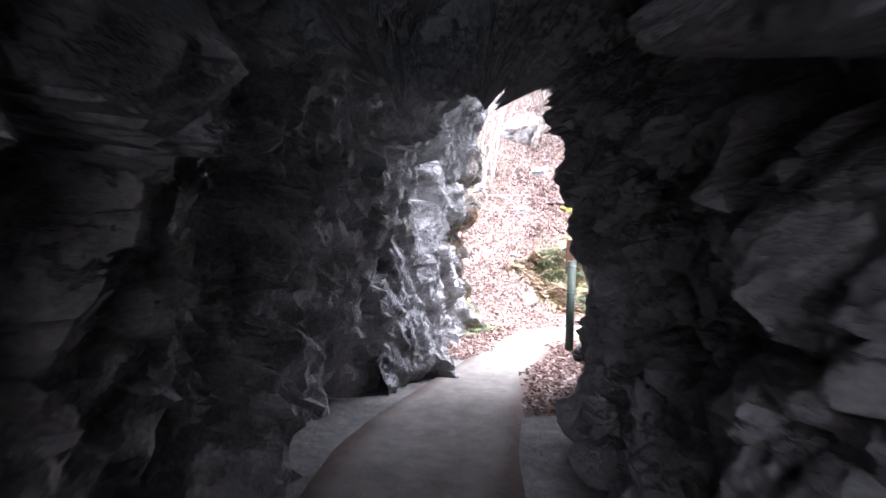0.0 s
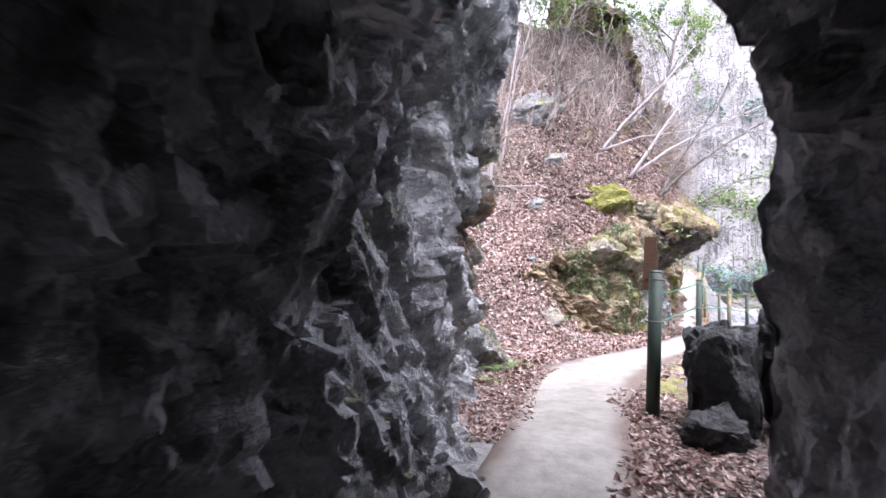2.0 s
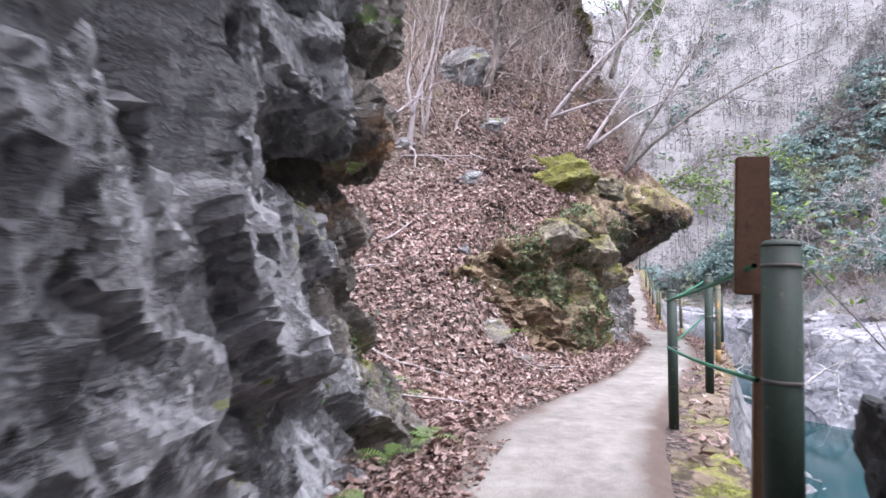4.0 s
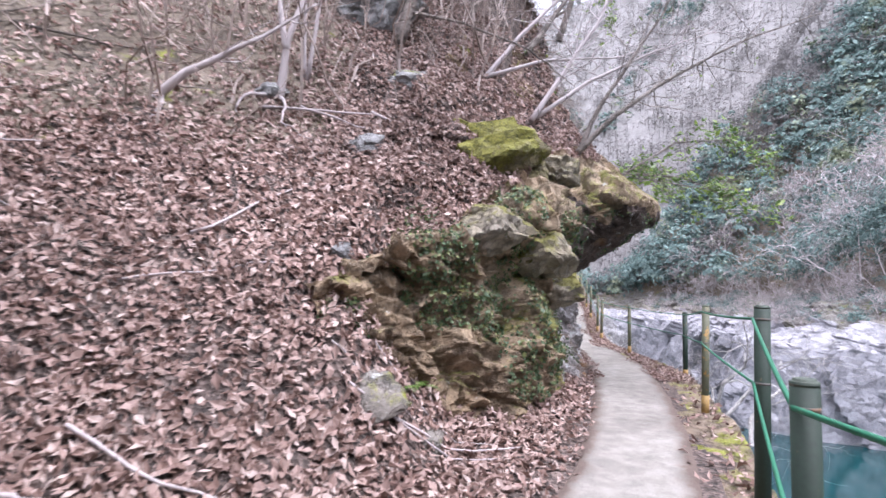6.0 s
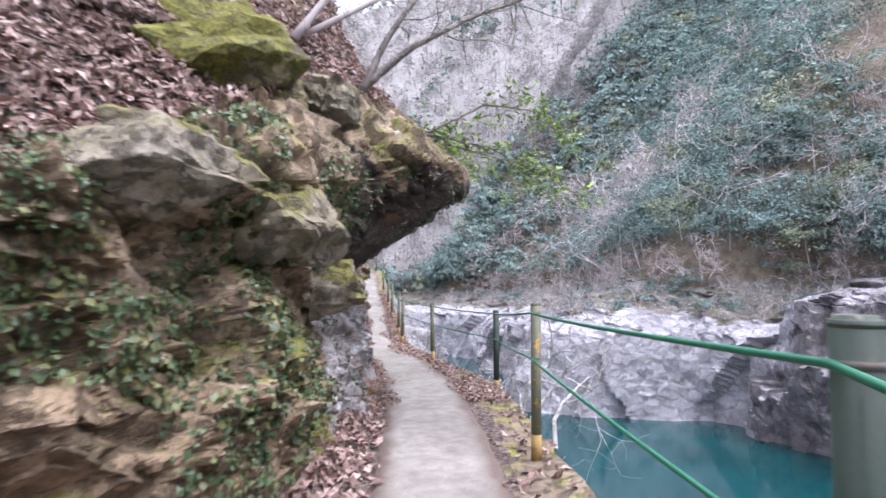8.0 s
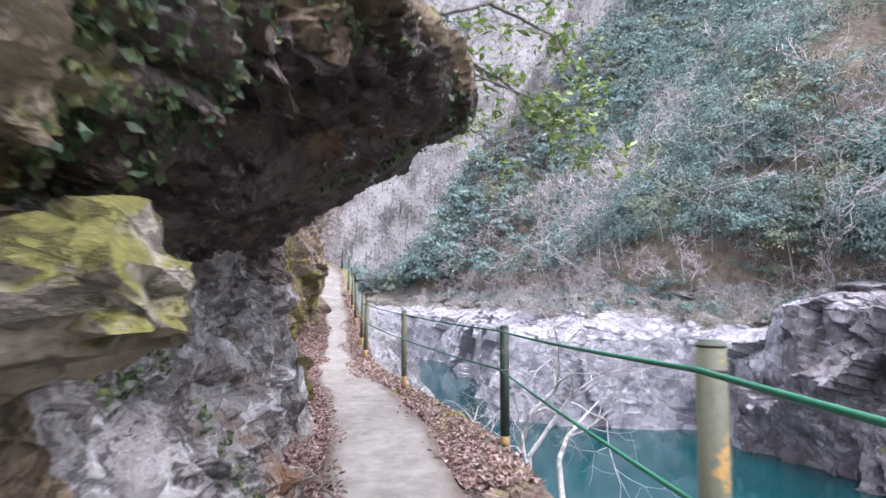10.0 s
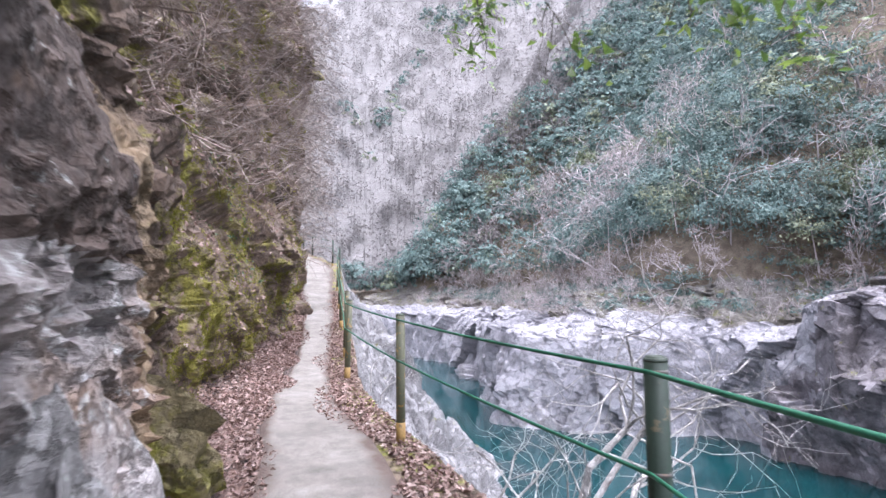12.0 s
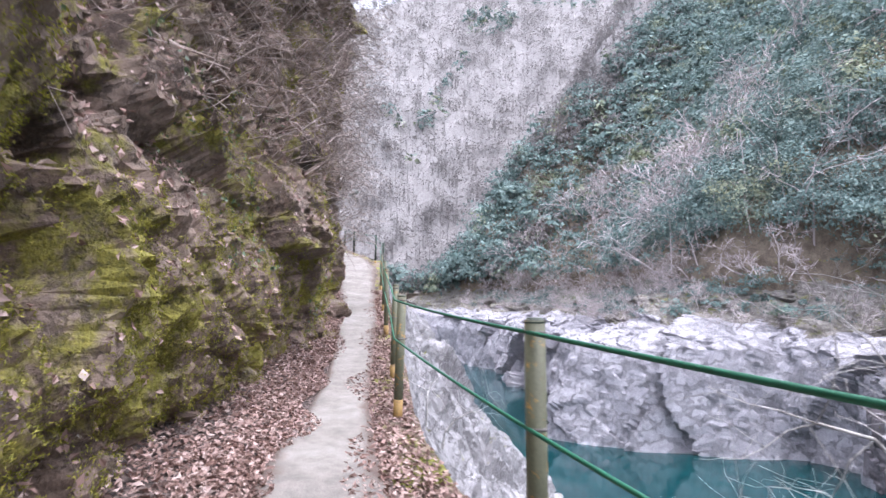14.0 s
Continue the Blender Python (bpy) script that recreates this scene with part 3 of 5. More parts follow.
def build_wall():
    rows = []
    ts = np.linspace(0, 1, 60)
    w = WALL[1:10]
    d = np.r_[0, np.cumsum(np.hypot(*np.diff(w, axis=0).T))]
    for t in ts * d[-1]:
        x, y = np.interp(t, d, w[:, 0]), np.interp(t, d, w[:, 1])
        e = 0.3
        tx, ty = np.interp(t + e, d, w[:, 0]) - np.interp(t - e, d, w[:, 0]), np.interp(t + e, d, w[:, 1]) - np.interp(t - e, d, w[:, 1])
        l = math.hypot(tx, ty)
        ox, oy = ty / l, -tx / l  # out, towards the path
        out = interp(y, [(13, 0.1), (14.6, 0.14), (15.6, 0.2), (16.4, 0.5), (17.0, 1.0), (17.5, 1.5), (18.3, 1.65), (18.7, 1.1), (19.1, 0.35), (19.8, -0.1), (21, -0.4), (24, -0.4)])
        lip = interp(y, [(13, 1.0), (13.5, 1.55), (14.6, 1.8), (15.6, 1.9), (16.5, 2.35), (18, 2.62), (20.5, 2.8), (22, 3.2)])
        under = interp(y, [(13, 0.8), (13.5, 1.35), (14.6, 1.55), (15.6, 1.6), (16.5, 1.65), (18, 1.5), (20.5, 1.8), (22, 2.6)])
        thick = interp(y, [(13, 0.2), (15.6, 0.3), (17, 0.4), (18, 0.2), (20, 0.5), (22, 1)])
        top = interp(y, [(13, 1.2), (14.6, 2.3), (16.5, 3.7), (18, 4.9), (20, 7.0), (22, 8.5)])
        lean = interp(y, [(13, 0.15), (15, 0.12), (16.5, 0.15), (18, 0.25), (19.4, 0.2), (20.4, 0.05), (21.2, -0.1)])

        def at(o, z):
            return (x + ox * o, y + oy * o, z)
        rows.append([at(lean + 0.12, -0.3), at(lean + 0.05, 0.15), at(lean * 0.8, under * 0.6), at(0.03, under), at(out * 0.45, under * 0.55 + lip * 0.45), at(out, lip), at(out + 0.02, lip + thick), at(out * 0.4, (lip + thick) * 0.6 + top * 0.4), at(-0.6, top), at(-1.7, top + 1.3)])
    return loft("rock_wall", rows, 280, M_WALL, 11, 0.17, 0.15, 0.09, "mossy stone outcrop with a dark overhanging ledge", (6, 16, 1), 0.03, (1.2, 1.2, 0.7), M_OVERSHADE)


build_wall()


def build_far_cliff():
    rows = []
    w = WALL[8:18]
    d = np.r_[0, np.cumsum(np.hypot(*np.diff(w, axis=0).T))]
    for t in np.linspace(0, d[-1], 110):
        x, y = np.interp(t, d, w[:, 0]), np.interp(t, d, w[:, 1])
        e = 0.5
        tx, ty = np.interp(t + e, d, w[:, 0]) - np.interp(t - e, d, w[:, 0]), np.interp(t + e, d, w[:, 1]) - np.interp(t - e, d, w[:, 1])
        l = math.hypot(tx, ty)
        ox, oy = ty / l, -tx / l
        zp = path_z(np.array([y]))[0]
        bulge = interp(y, [(20.4, -0.5), (21.4, -0.1), (24, 0.2), (27, 0.35), (29, 0.5), (31, 0.1), (34, 0.2)])
        over = interp(y, [(20.4, -0.9), (21, -0.6), (25, -1.0), (28, -0.8), (31, -0.3), (33, 0.45), (36, 0.3)])

        def at(o, z):
            return (x + ox * o, y + oy * o, z + zp)
        toe = interp(y, [(20.4, -0.75), (21.3, -0.35), (22.3, 0.25), (30, 0.3)])
        rows.append([at(toe + 0.1, -0.3), at(toe, 0.2), at(min(bulge + 0.1, toe + 0.15), 1.2), at(bulge * 0.7, 2.3), at(over * 0.4, 3.5), at(over * 0.7, 5.5), at(over, 8.0), at(over - 0.4, 10.0), at(over - 3, 13)])
    return loft("mossy_cliff", rows, 260, M_MOSSCLIFF, 23, 0.42, 0.16, 0.09, "tall mossy cliff face hung with dry twigs", (9, 28, 1), 0.06)


build_far_cliff()


# unseen ground added over the tunnel, which also holds back skylight
def build_over_tunnel():
    xs, ys = np.linspace(-16, 4.6, 90), np.linspace(-6, 9.9, 80)
    X, Y = np.meshgrid(xs, ys, indexing="ij")
    x, y = X.ravel(), Y.ravel()
    z = 5.2 + 0.55 * np.maximum(0, 1.5 - x) - 2.2 * np.maximum(0, x - 2.8)
    z = np.minimum(z, 6.5 + 0.7 * np.maximum(0, 1.5 - x))
    z = z + 0.4 * fbm(np.stack([x, y, z], 1), 2.0, 3, 41)
    P = np.stack([x, y, z], 1)
    # front edge placed by how much sky should reach the mouth and cliff
    ok = ~((x > -0.9) & (y > 5.7))
    f = grid_faces(len(xs), len(ys))
    f = f[ok[f].all(1)]
    return structure(mesh_object("hilltop", P, f, M_SOIL), "unseen wooded rocky ground above the tunnel, cut to limit skylight", "hillside")


build_over_tunnel()

# banks of the river by y
FAR_X = [(-60, 36), (0, 36), (20, 36.5), (32, 37.2), (39, 38.8), (44, 39.6), (48.5, 39.2), (50, 36.5), (52, 33), (53.5, 29.8), (58.5, 26.5), (63, 28), (72, 32), (93, 38), (115, 32), (140, 10), (170, -40), (260, -200)]
WATER = -9.6


def far_x(y):
    return smooth_curve(y, FAR_X)


def near_x(y):
    return edge_x(y) + interp(y, [(-60, 6), (5, 5), (18, 4.5), (24, 5), (32, 6), (45, 9), (60, 13), (80, 16), (110, 8)])


def opposite_z(x, y):
    """Height of the far side of the gorge."""
    d = x - far_x(y)
    rock = interp(d, [(-6, -14), (-1, WATER - 1), (0, WATER), (2.5, -5.5), (5, -2.5), (9, -0.5), (14, 1.5)])
    slope = rock + 0.98 * np.maximum(0, d - 12)
    crest = 14 + 1.7 * (x - 38) - 0.95 * (y - 108)
    hill = np.minimum(slope, np.maximum(crest, rock))
    hill = np.minimum(hill, 120 + 0.2 * (x - 120))
    far = np.minimum(1.06 * (np.hypot(x + 20, y - 20) - 165), 195 + 0.6 * (x - 80))
    return np.maximum(hill, np.where(y > 90, far, -20))


# the floor past 150 m takes the colour paled for haze
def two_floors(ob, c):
    ob.data.materials.append(M_HAZESOIL)
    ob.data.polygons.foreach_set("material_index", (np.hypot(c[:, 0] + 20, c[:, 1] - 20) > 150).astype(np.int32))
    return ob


def build_ground():
    xs = np.concatenate([np.linspace(-600, -30, 14), np.linspace(-25, 4, 14), np.arange(5, 75, 0.8), np.geomspace(76, 900, 60)])
    ys = np.concatenate([np.linspace(-500, -30, 14), np.arange(-28, 120, 1.0), np.geomspace(121, 1200, 60)])
    X, Y = np.meshgrid(xs, ys, indexing="ij")
    x, y = X.ravel(), Y.ravel()
    z = opposite_z(x, y)
    d = near_x(y) - x
    near = interp(d, [(0, WATER - 2), (6, -7.0), (8, -5), (22, -5), (60, 30), (400, 120)])
    z = np.where((d > 0) & (y < 125), np.maximum(near, -12), np.maximum(z, -12.5))
    P = np.stack([x, y, z], 1)
    n = fbm(P * (1, 1, 0), 9, 4, 61)
    dd = x - far_x(y)
    P[:, 2] -= 4.0 * np.clip((15.5 - dd) / 2, 0, 1) * np.clip((dd + 6) / 3, 0, 1)
    P[:, 2] += n * np.clip((dd - 14) / 10, 0, 1) * 1.8
    return structure(two_floors(mesh_object("ground", P, grid_faces(len(xs), len(ys)), M_SOIL), P[grid_faces(len(xs), len(ys))].mean(1)), "steep brown forest floor of a river gorge, paled far off for haze", "ground")


build_ground()


def build_far_rocks():
    ys = np.arange(-10, 125, 0.22)
    ds = np.concatenate([np.arange(-1.5, -0.05, 0.25), np.linspace(0, 2.2, 52), np.arange(2.35, 16.5, 0.2)])
    Y, D = np.meshgrid(ys, ds, indexing="ij")
    x, y = (far_x(ys)[:, None] + D).ravel(), Y.ravel()
    d = D.ravel()
    z = interp(d, [(-1.5, WATER - 1.2), (0, WATER), (0.7, -7.0), (1.3, -4.2), (2.2, -2.6), (5, -1.6), (9, -0.2), (14, 1.9), (16, 3.6)])
    steep = np.clip((44 - y) / 2, 0, 1)  # a darker crag closes the upstream end
    z = z * (1 - steep) + steep * interp(d, [(-1.5, WATER - 1.2), (0, WATER), (0.5, -6), (1.1, -2.5), (1.9, 0.6), (5, 1.6), (9, 2.0), (14, 2.6), (16, 3.6)])
    P = np.stack([x, y, z], 1)
    Q = P + 0.25 * np.stack([vnoise(P, 1.2, 60 + k) for k in range(3)], 1)
    R = Q @ np.array(Euler((0.12, 0.3, 0.5)).to_matrix())
    big = facets(R, 5.5, 71, 1.3, (1, 1, 1.9), 200)
    mid = facets(R, 2.3, 72, 1.4, (1, 1, 2.2), 200)
    sm = facets(R, 0.8, 73, 1.5, (1, 1, 1.8), 200)
    k = np.clip((d + 1.5) / 1.5, 0.3, 1) * np.clip((16.2 - d) / 5, 0, 1)
    worn = 0.45 * fbm(Q, 4.5, 3, 74)
    crag = 1 + 0.6 * steep
    P[:, 0] -= k * crag * (1.7 * big + 0.5 * mid + 0.12 * sm + worn)
    P[:, 2] += k * (0.4 * big + 0.3 * mid + 0.1 * sm + 0.5 * worn)
    dark = fbm(P, 9, 2, 77) + 0.7 * fbm(P, 1.6, 4, 79) + np.clip((44 - P[:, 1]) / 3, -3, 1.8)
    ob = mesh_object("river_rocks", P, grid_faces(len(ys), len(ds)), M_WHITE, False)
    ob.data.materials.append(M_FARDARK)
    ob.data.materials.append(M_SCREE)
    upper = d + 2.0 * fbm(P, 5, 3, 78) + 1.6 * fbm(P, 1.2, 3, 80)
    f = grid_faces(len(ys), len(ds))
    ob.data.polygons.foreach_set("material_index", np.where(dark[f].mean(1) > 0.4, 1, np.where(upper[f].mean(1) > 7.0, 2, 0)).astype(np.int32))
    return structure(ob, "pale water-worn bedrock along the far riverbank", "rock bank")


build_far_rocks()


def build_bank():
    ys = np.arange(-6, 75, 0.16)
    ss = np.concatenate([np.arange(0, 3, 0.1), np.arange(3, 22, 0.22)])
    Y, S = np.meshgrid(ys, ss, indexing="ij")
    y, s = Y.ravel(), S.ravel()
    out = near_x(y) - edge_x(y)
    u = s / 22 * (out + 2)
    x = edge_x(y) + u
    zp = path_z(y)
    f = u / np.maximum(out, 0.1)
    steep = interp(f, [(0, -0.05), (0.02, -0.5), (0.08, -1.4), (0.3, -4.5), (0.7, -8), (1.0, WATER), (1.4, WATER - 2)])
    shelf = interp(f, [(0, -0.05), (0.02, -0.5), (0.1, -1.6), (0.4, -4.0), (0.58, -5.6), (0.8, -8.2), (1.0, WATER), (1.4, WATER - 2)])
    k = np.clip((y - 24) / 4, 0, 1)
    z = zp * np.clip(1 - f, 0, 1) + steep * (1 - k) + shelf * k
    P = np.stack([x, y, z], 1)
    amp = np.clip(u / 1.2, 0, 1)
    r = 0.8 * facets(P, 3.0, 81, 1.3) + 0.35 * facets(P, 1.1, 82, 1.3, (1, 1, 1.6)) + 0.14 * facets(P, 0.45, 83)
    P[:, 2] += amp * r
    P[:, 0] += amp * r * 0.4
    P[:, 0] += np.clip(u / 0.2, 0, 1) * 0.05 * fbm(P, 0.3, 3, 84)
    return structure(mesh_object("river_bank", P, grid_faces(len(ys), len(ss)), M_DARKBANK, False), "grey rock bank falling from the path to the river", "rock bank")


build_bank()
structure(mesh_object("water", np.array([(-250, -300, WATER), (90, -300, WATER), (90, 300, WATER), (-250, 300, WATER)], float), [(0, 1, 2, 3)], M_WATER, False), "calm deep turquoise river water", "river")


# ---- vegetation helpers ----
class Soup:
    """Gathers loose geometry into one mesh."""

    def __init__(self):
        self.v, self.f, self.n = [], [], 0

    def add(self, verts, faces):
        self.v.append(np.asarray(verts, float))
        self.f.append(np.asarray(faces) + self.n)
        self.n += len(verts)

    def build(self, name, mat, parent=None, smooth=False):
        f = []
        for a in self.f:
            f += a.tolist()
        return mesh_object(name, np.concatenate(self.v), f, mat, smooth, parent)


def leaves(rng, centres, normals, size, aspect=0.5, fold=0.25, jitter=0.5):
    """Folded leaf blades: six corners and four triangles each."""
    n = len(centres)
    nn = normals + rng.normal(0, jitter, (n, 3))
    nn /= np.linalg.norm(nn, axis=1, keepdims=True)
    t = np.cross(nn, rng.normal(size=(n, 3)))
    t /= np.linalg.norm(t, axis=1, keepdims=True)
    b = np.cross(nn, t)
    L = (size * rng.uniform(0.6, 1.3, n))[:, None]
    wd = L * aspect * rng.uniform(0.7, 1.2, n)[:, None]
    c = centres
    up = nn * L * fold * rng.uniform(-0.6, 1.4, n)[:, None]
    curl = nn * L * rng.uniform(-0.25, 0.35, n)[:, None]
    pts = np.stack([c - t * L * 0.5 + curl, c - t * L * 0.1 + b * wd * 0.5 + up, c + t * L * 0.5 + curl * 0.6, c - t * L * 0.1 - b * wd * 0.5 + up, c + t * L * 0.05], 1)
    base = (np.arange(n) * 5)[:, None]
    tri = np.array([[0, 4, 1], [1, 4, 2], [2, 4, 3], [3, 4, 0]])
    return pts.reshape(-1, 3), (base[:, :, None] + tri[None]).reshape(-1, 3)


def quads(rng, centres, size, facing):
    n = len(centres)
    nn = facing + rng.normal(size=(n, 3)) * 0.38
    nn /= np.linalg.norm(nn, axis=1, keepdims=True)
    t = np.cross(nn, rng.normal(size=(n, 3)))
    t /= np.linalg.norm(t, axis=1, keepdims=True)
    b = np.cross(nn, t)
    L = (size * rng.uniform(0.5, 1.3, n))[:, None]
    pts = np.stack([centres - t * L, centres + b * L * 0.45, centres + t * L, centres - b * L * 0.45], 1)
    base = (np.arange(n) * 4)[:, None]
    return pts.reshape(-1, 3), base + np.arange(4)[None]


def tubes(segs, sides=4):
    """segs: (n, 8): start, end, two radii. Open tubes with `sides` sides."""
    segs = np.asarray(segs, float)
    p0, p1, r0, r1 = segs[:, :3], segs[:, 3:6], segs[:, 6], segs[:, 7]
    d = p1 - p0
    d /= np.maximum(np.linalg.norm(d, axis=1, keepdims=True), 1e-9)
    a = np.cross(d, np.where(np.abs(d[:, 2:]) > 0.8, np.array([[1.0, 0, 0]]), np.array([[0, 0, 1.0]])))
    a /= np.linalg.norm(a, axis=1, keepdims=True)
    b = np.cross(d, a)
    ang = np.arange(sides) * 2 * np.pi / sides
    ring = a[:, None] * np.cos(ang)[None, :, None] + b[:, None] * np.sin(ang)[None, :, None]
    v = np.concatenate([p0[:, None] + ring * r0[:, None, None], p1[:, None] + ring * r1[:, None, None]], 1)
    base = (np.arange(len(segs)) * 2 * sides)[:, None, None]
    k = np.arange(sides)
    f = np.stack([k, (k + 1) % sides, (k + 1) % sides + sides, k + sides], 1)
    return v.reshape(-1, 3), (base + f[None]).reshape(-1, 4)


def branching(rng, base, direction, length, radius, depth, spread=0.6, lift=0.15, split=3, bend=0.25, steps=3, thin=0.6):
    """Segments of a branching limb and the places of its tips."""
    segs, tips = [], []

    def grow(p, d, l, r, k):
        for s in range(steps):
            d = d + rng.normal(0, bend, 3) + np.array([0, 0, lift * 0.3])
            d = d / np.linalg.norm(d)
            q = p + d * l / steps
            r2 = r * (1 - 0.4 * (s + 1) / steps)
            segs.append((*p, *q, r * (1 - 0.4 * s / steps), r2))
            if k > 0 and s > 0:
                for _ in range(split if s == steps - 1 else max(1, split - 2)):
                    e = d + rng.normal(0, spread, 3) + np.array([0, 0, lift])
                    e = e / np.linalg.norm(e)
                    grow(q, e, l * rng.uniform(0.5, 0.8), r2 * thin, k - 1)
            p = q
        if k == 0:
            tips.append(p)
    grow(np.array(base, float), np.array(direction, float) / np.linalg.norm(direction), length, radius, depth)
    return np.array(segs), np.array(tips)


def placed(segs, origin, scale, turn):
    c, s = math.cos(turn), math.sin(turn)
    R = np.array([[c, -s, 0], [s, c, 0], [0, 0, 1]])
    out = segs.copy()
    out[:, :3] = segs[:, :3] @ R.T * scale + origin
    out[:, 3:6] = segs[:, 3:6] @ R.T * scale + origin
    out[:, 6:] = segs[:, 6:] * scale
    return out


# ---- forest on the far side ----
def crown(rng, x, y, z, h, r, leaf, clumps, each):
    """Leaf blades of a domed crown in umbrella-like tufts, dense outside and open beneath."""
    a = rng.uniform(0, 2 * np.pi, clumps)
    up = rng.uniform(-0.45, 1, clumps)
    flat = np.sqrt(1 - up * up)
    out = np.stack([flat * np.cos(a), flat * np.sin(a), up], 1)
    c = np.array([x, y, z + h * 0.45]) + out * (r, r, h * 0.5) * rng.uniform(0.72, 1.08, clumps)[:, None]
    tuft = r * 0.2
    off = rng.normal(size=(clumps * each, 3)) * (tuft, tuft, tuft * 0.3)
    off[:, 2] -= 0.45 * np.hypot(off[:, 0], off[:, 1])
    face = np.repeat(out, each, 0) * 0.85 + off / tuft * (0.3, 0.3, 0.1) + (0, 0, 0.4)
    return quads(rng, np.repeat(c, each, 0) + off, leaf, face)


def build_forest():
    rng = np.random.default_rng(5)
    bare = []
    for _ in range(10):
        limb = branching(rng, (0, 0, 0), (rng.normal(0, 0.35) - 0.6, rng.normal(0, 0.45), 1), 3.4, 0.13, 3, 0.6, 0.0, 3, 0.2, 3, 0.62)[0]
        limb[:, 6:] = np.maximum(limb[:, 6:], 0.03)
        bare.append(limb)
    twig, green, far_twig, far_green, pale = Soup(), Soup(), Soup(), Soup(), Soup()
    N = 2350
    ys = rng.uniform(5, 135, N)
    ds = 13 + 95 * rng.random(N) ** 1.35
    xs = far_x(ys) + ds
    zs = opposite_z(xs, ys)
    patch = fbm(np.stack([xs, ys, xs * 0], 1), 18, 2, 91)
    dist = np.hypot(xs - 4, ys - 16)
    for x, y, z, d, p, far in zip(xs, ys, zs, ds, patch, dist):
        if rng.random() < 0.7 + 0.5 * p and d > 14:
            h, r = rng.uniform(5.0, 10.0), rng.uniform(2.3, 4.4)
            if far < 66:
                green.add(*crown(rng, x, y, z - 0.5, h, r, 0.17, 26, 38))
                if rng.random() < 0.35:
                    twig.add(*tubes(np.array([(x, y, z - 0.5, x - 0.6, y + rng.normal(0, 0.4), z + h * 0.75, 0.11, 0.04)]), 4))
            elif far < 95:
                green.add(*crown(rng, x, y, z - 0.5, h, r, 0.27, 22, 20))
            else:
                green.add(*crown(rng, x, y, z - 0.5, h, r * 1.1, 0.45, 16, 13))
        elif far < 105:
            if rng.random() < 0.44:
                sc = rng.uniform(0.8, 1.5) if d > 17 else rng.uniform(0.35, 0.7)
                twig.add(*tubes(placed(bare[rng.integers(10)], (x, y, z - 0.2), sc, rng.uniform(-1.0, 1.0)), 3))
        else:
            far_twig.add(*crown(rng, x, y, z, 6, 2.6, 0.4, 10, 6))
    # tall pale trees standing out of the lower woods
    for _ in range(34):
        y, d = rng.uniform(14, 105), rng.uniform(13.5, 45)
        x = far_x(np.array([y]))[0] + d
        z = opposite_z(np.array([x]), np.array([y]))[0]
        tall = placed(bare[rng.integers(10)], (x, y, z - 0.3), rng.uniform(1.1, 1.7), rng.uniform(-0.9, 0.9))
        tall[:, 6:] *= 0.55
        pale.add(*tubes(tall, 4))
    # low scrub above the bedrock
    for _ in range(800):
        y = rng.uniform(20, 115)
        d = rng.uniform(6.5, 17)
        x = far_x(np.array([y]))[0] + d
        z = interp(d, [(6, -1.2), (9, 0.0), (14, 1.9), (16, 3.6), (18, 5.5)])
        if rng.random() < 0.5 and d > 8:
            low = rng.uniform(0.5, 1.1)
            green.add(*crown(rng, x, y, z - 0.3, 1.5 * low, 1.4 * low, 0.12, 12, 16))
        else:
            twig.add(*tubes(placed(bare[rng.integers(10)], (x, y, z - 0.3), rng.uniform(0.15, 0.45) * (0.6 + 0.04 * d), rng.uniform(-1, 1)), 3))
    M = 5200
    aa, rr = rng.uniform(-0.05, 0.85, M), 135 + 270 * rng.random(M) ** 1.2
    xs, ys = -20 + rr * np.sin(aa), 20 + rr * np.cos(aa)
    zs = opposite_z(xs, ys)
    patch = vnoise(np.stack([xs, ys, xs * 0], 1), 30, 95) + 0.35 * rng.normal(size=M)
    for x, y, z, p in zip(xs, ys, zs, patch):
        if z < WATER + 1 or y < 100:
            continue
        if p > 0.78:
            far_green.add(*crown(rng, x, y, z, 7, 3.4, 0.8, 10, 8))
        else:
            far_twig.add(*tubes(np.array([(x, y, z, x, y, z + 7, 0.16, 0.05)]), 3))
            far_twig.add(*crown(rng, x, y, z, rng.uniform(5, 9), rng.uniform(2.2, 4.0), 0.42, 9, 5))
    for soup, name, mat, label in ((green, "evergreen_forest", M_FOREST, "dense green evergreen trees on the opposite slope, lightened for haze"), (twig, "bare_forest", M_TWIG, "leafless grey trees tangled on the opposite slope"), (pale, "pale_bare_trees", M_PALETREE, "tall pale leafless trees rising from the opposite slope"), (far_twig, "far_bare_forest", M_HAZETWIG, "bare winter woods on the distant mountainside, paled for haze"), (far_green, "far_evergreen_forest", M_FOREST, "scattered evergreens on the distant mountainside")):
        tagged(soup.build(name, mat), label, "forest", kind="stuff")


build_forest()


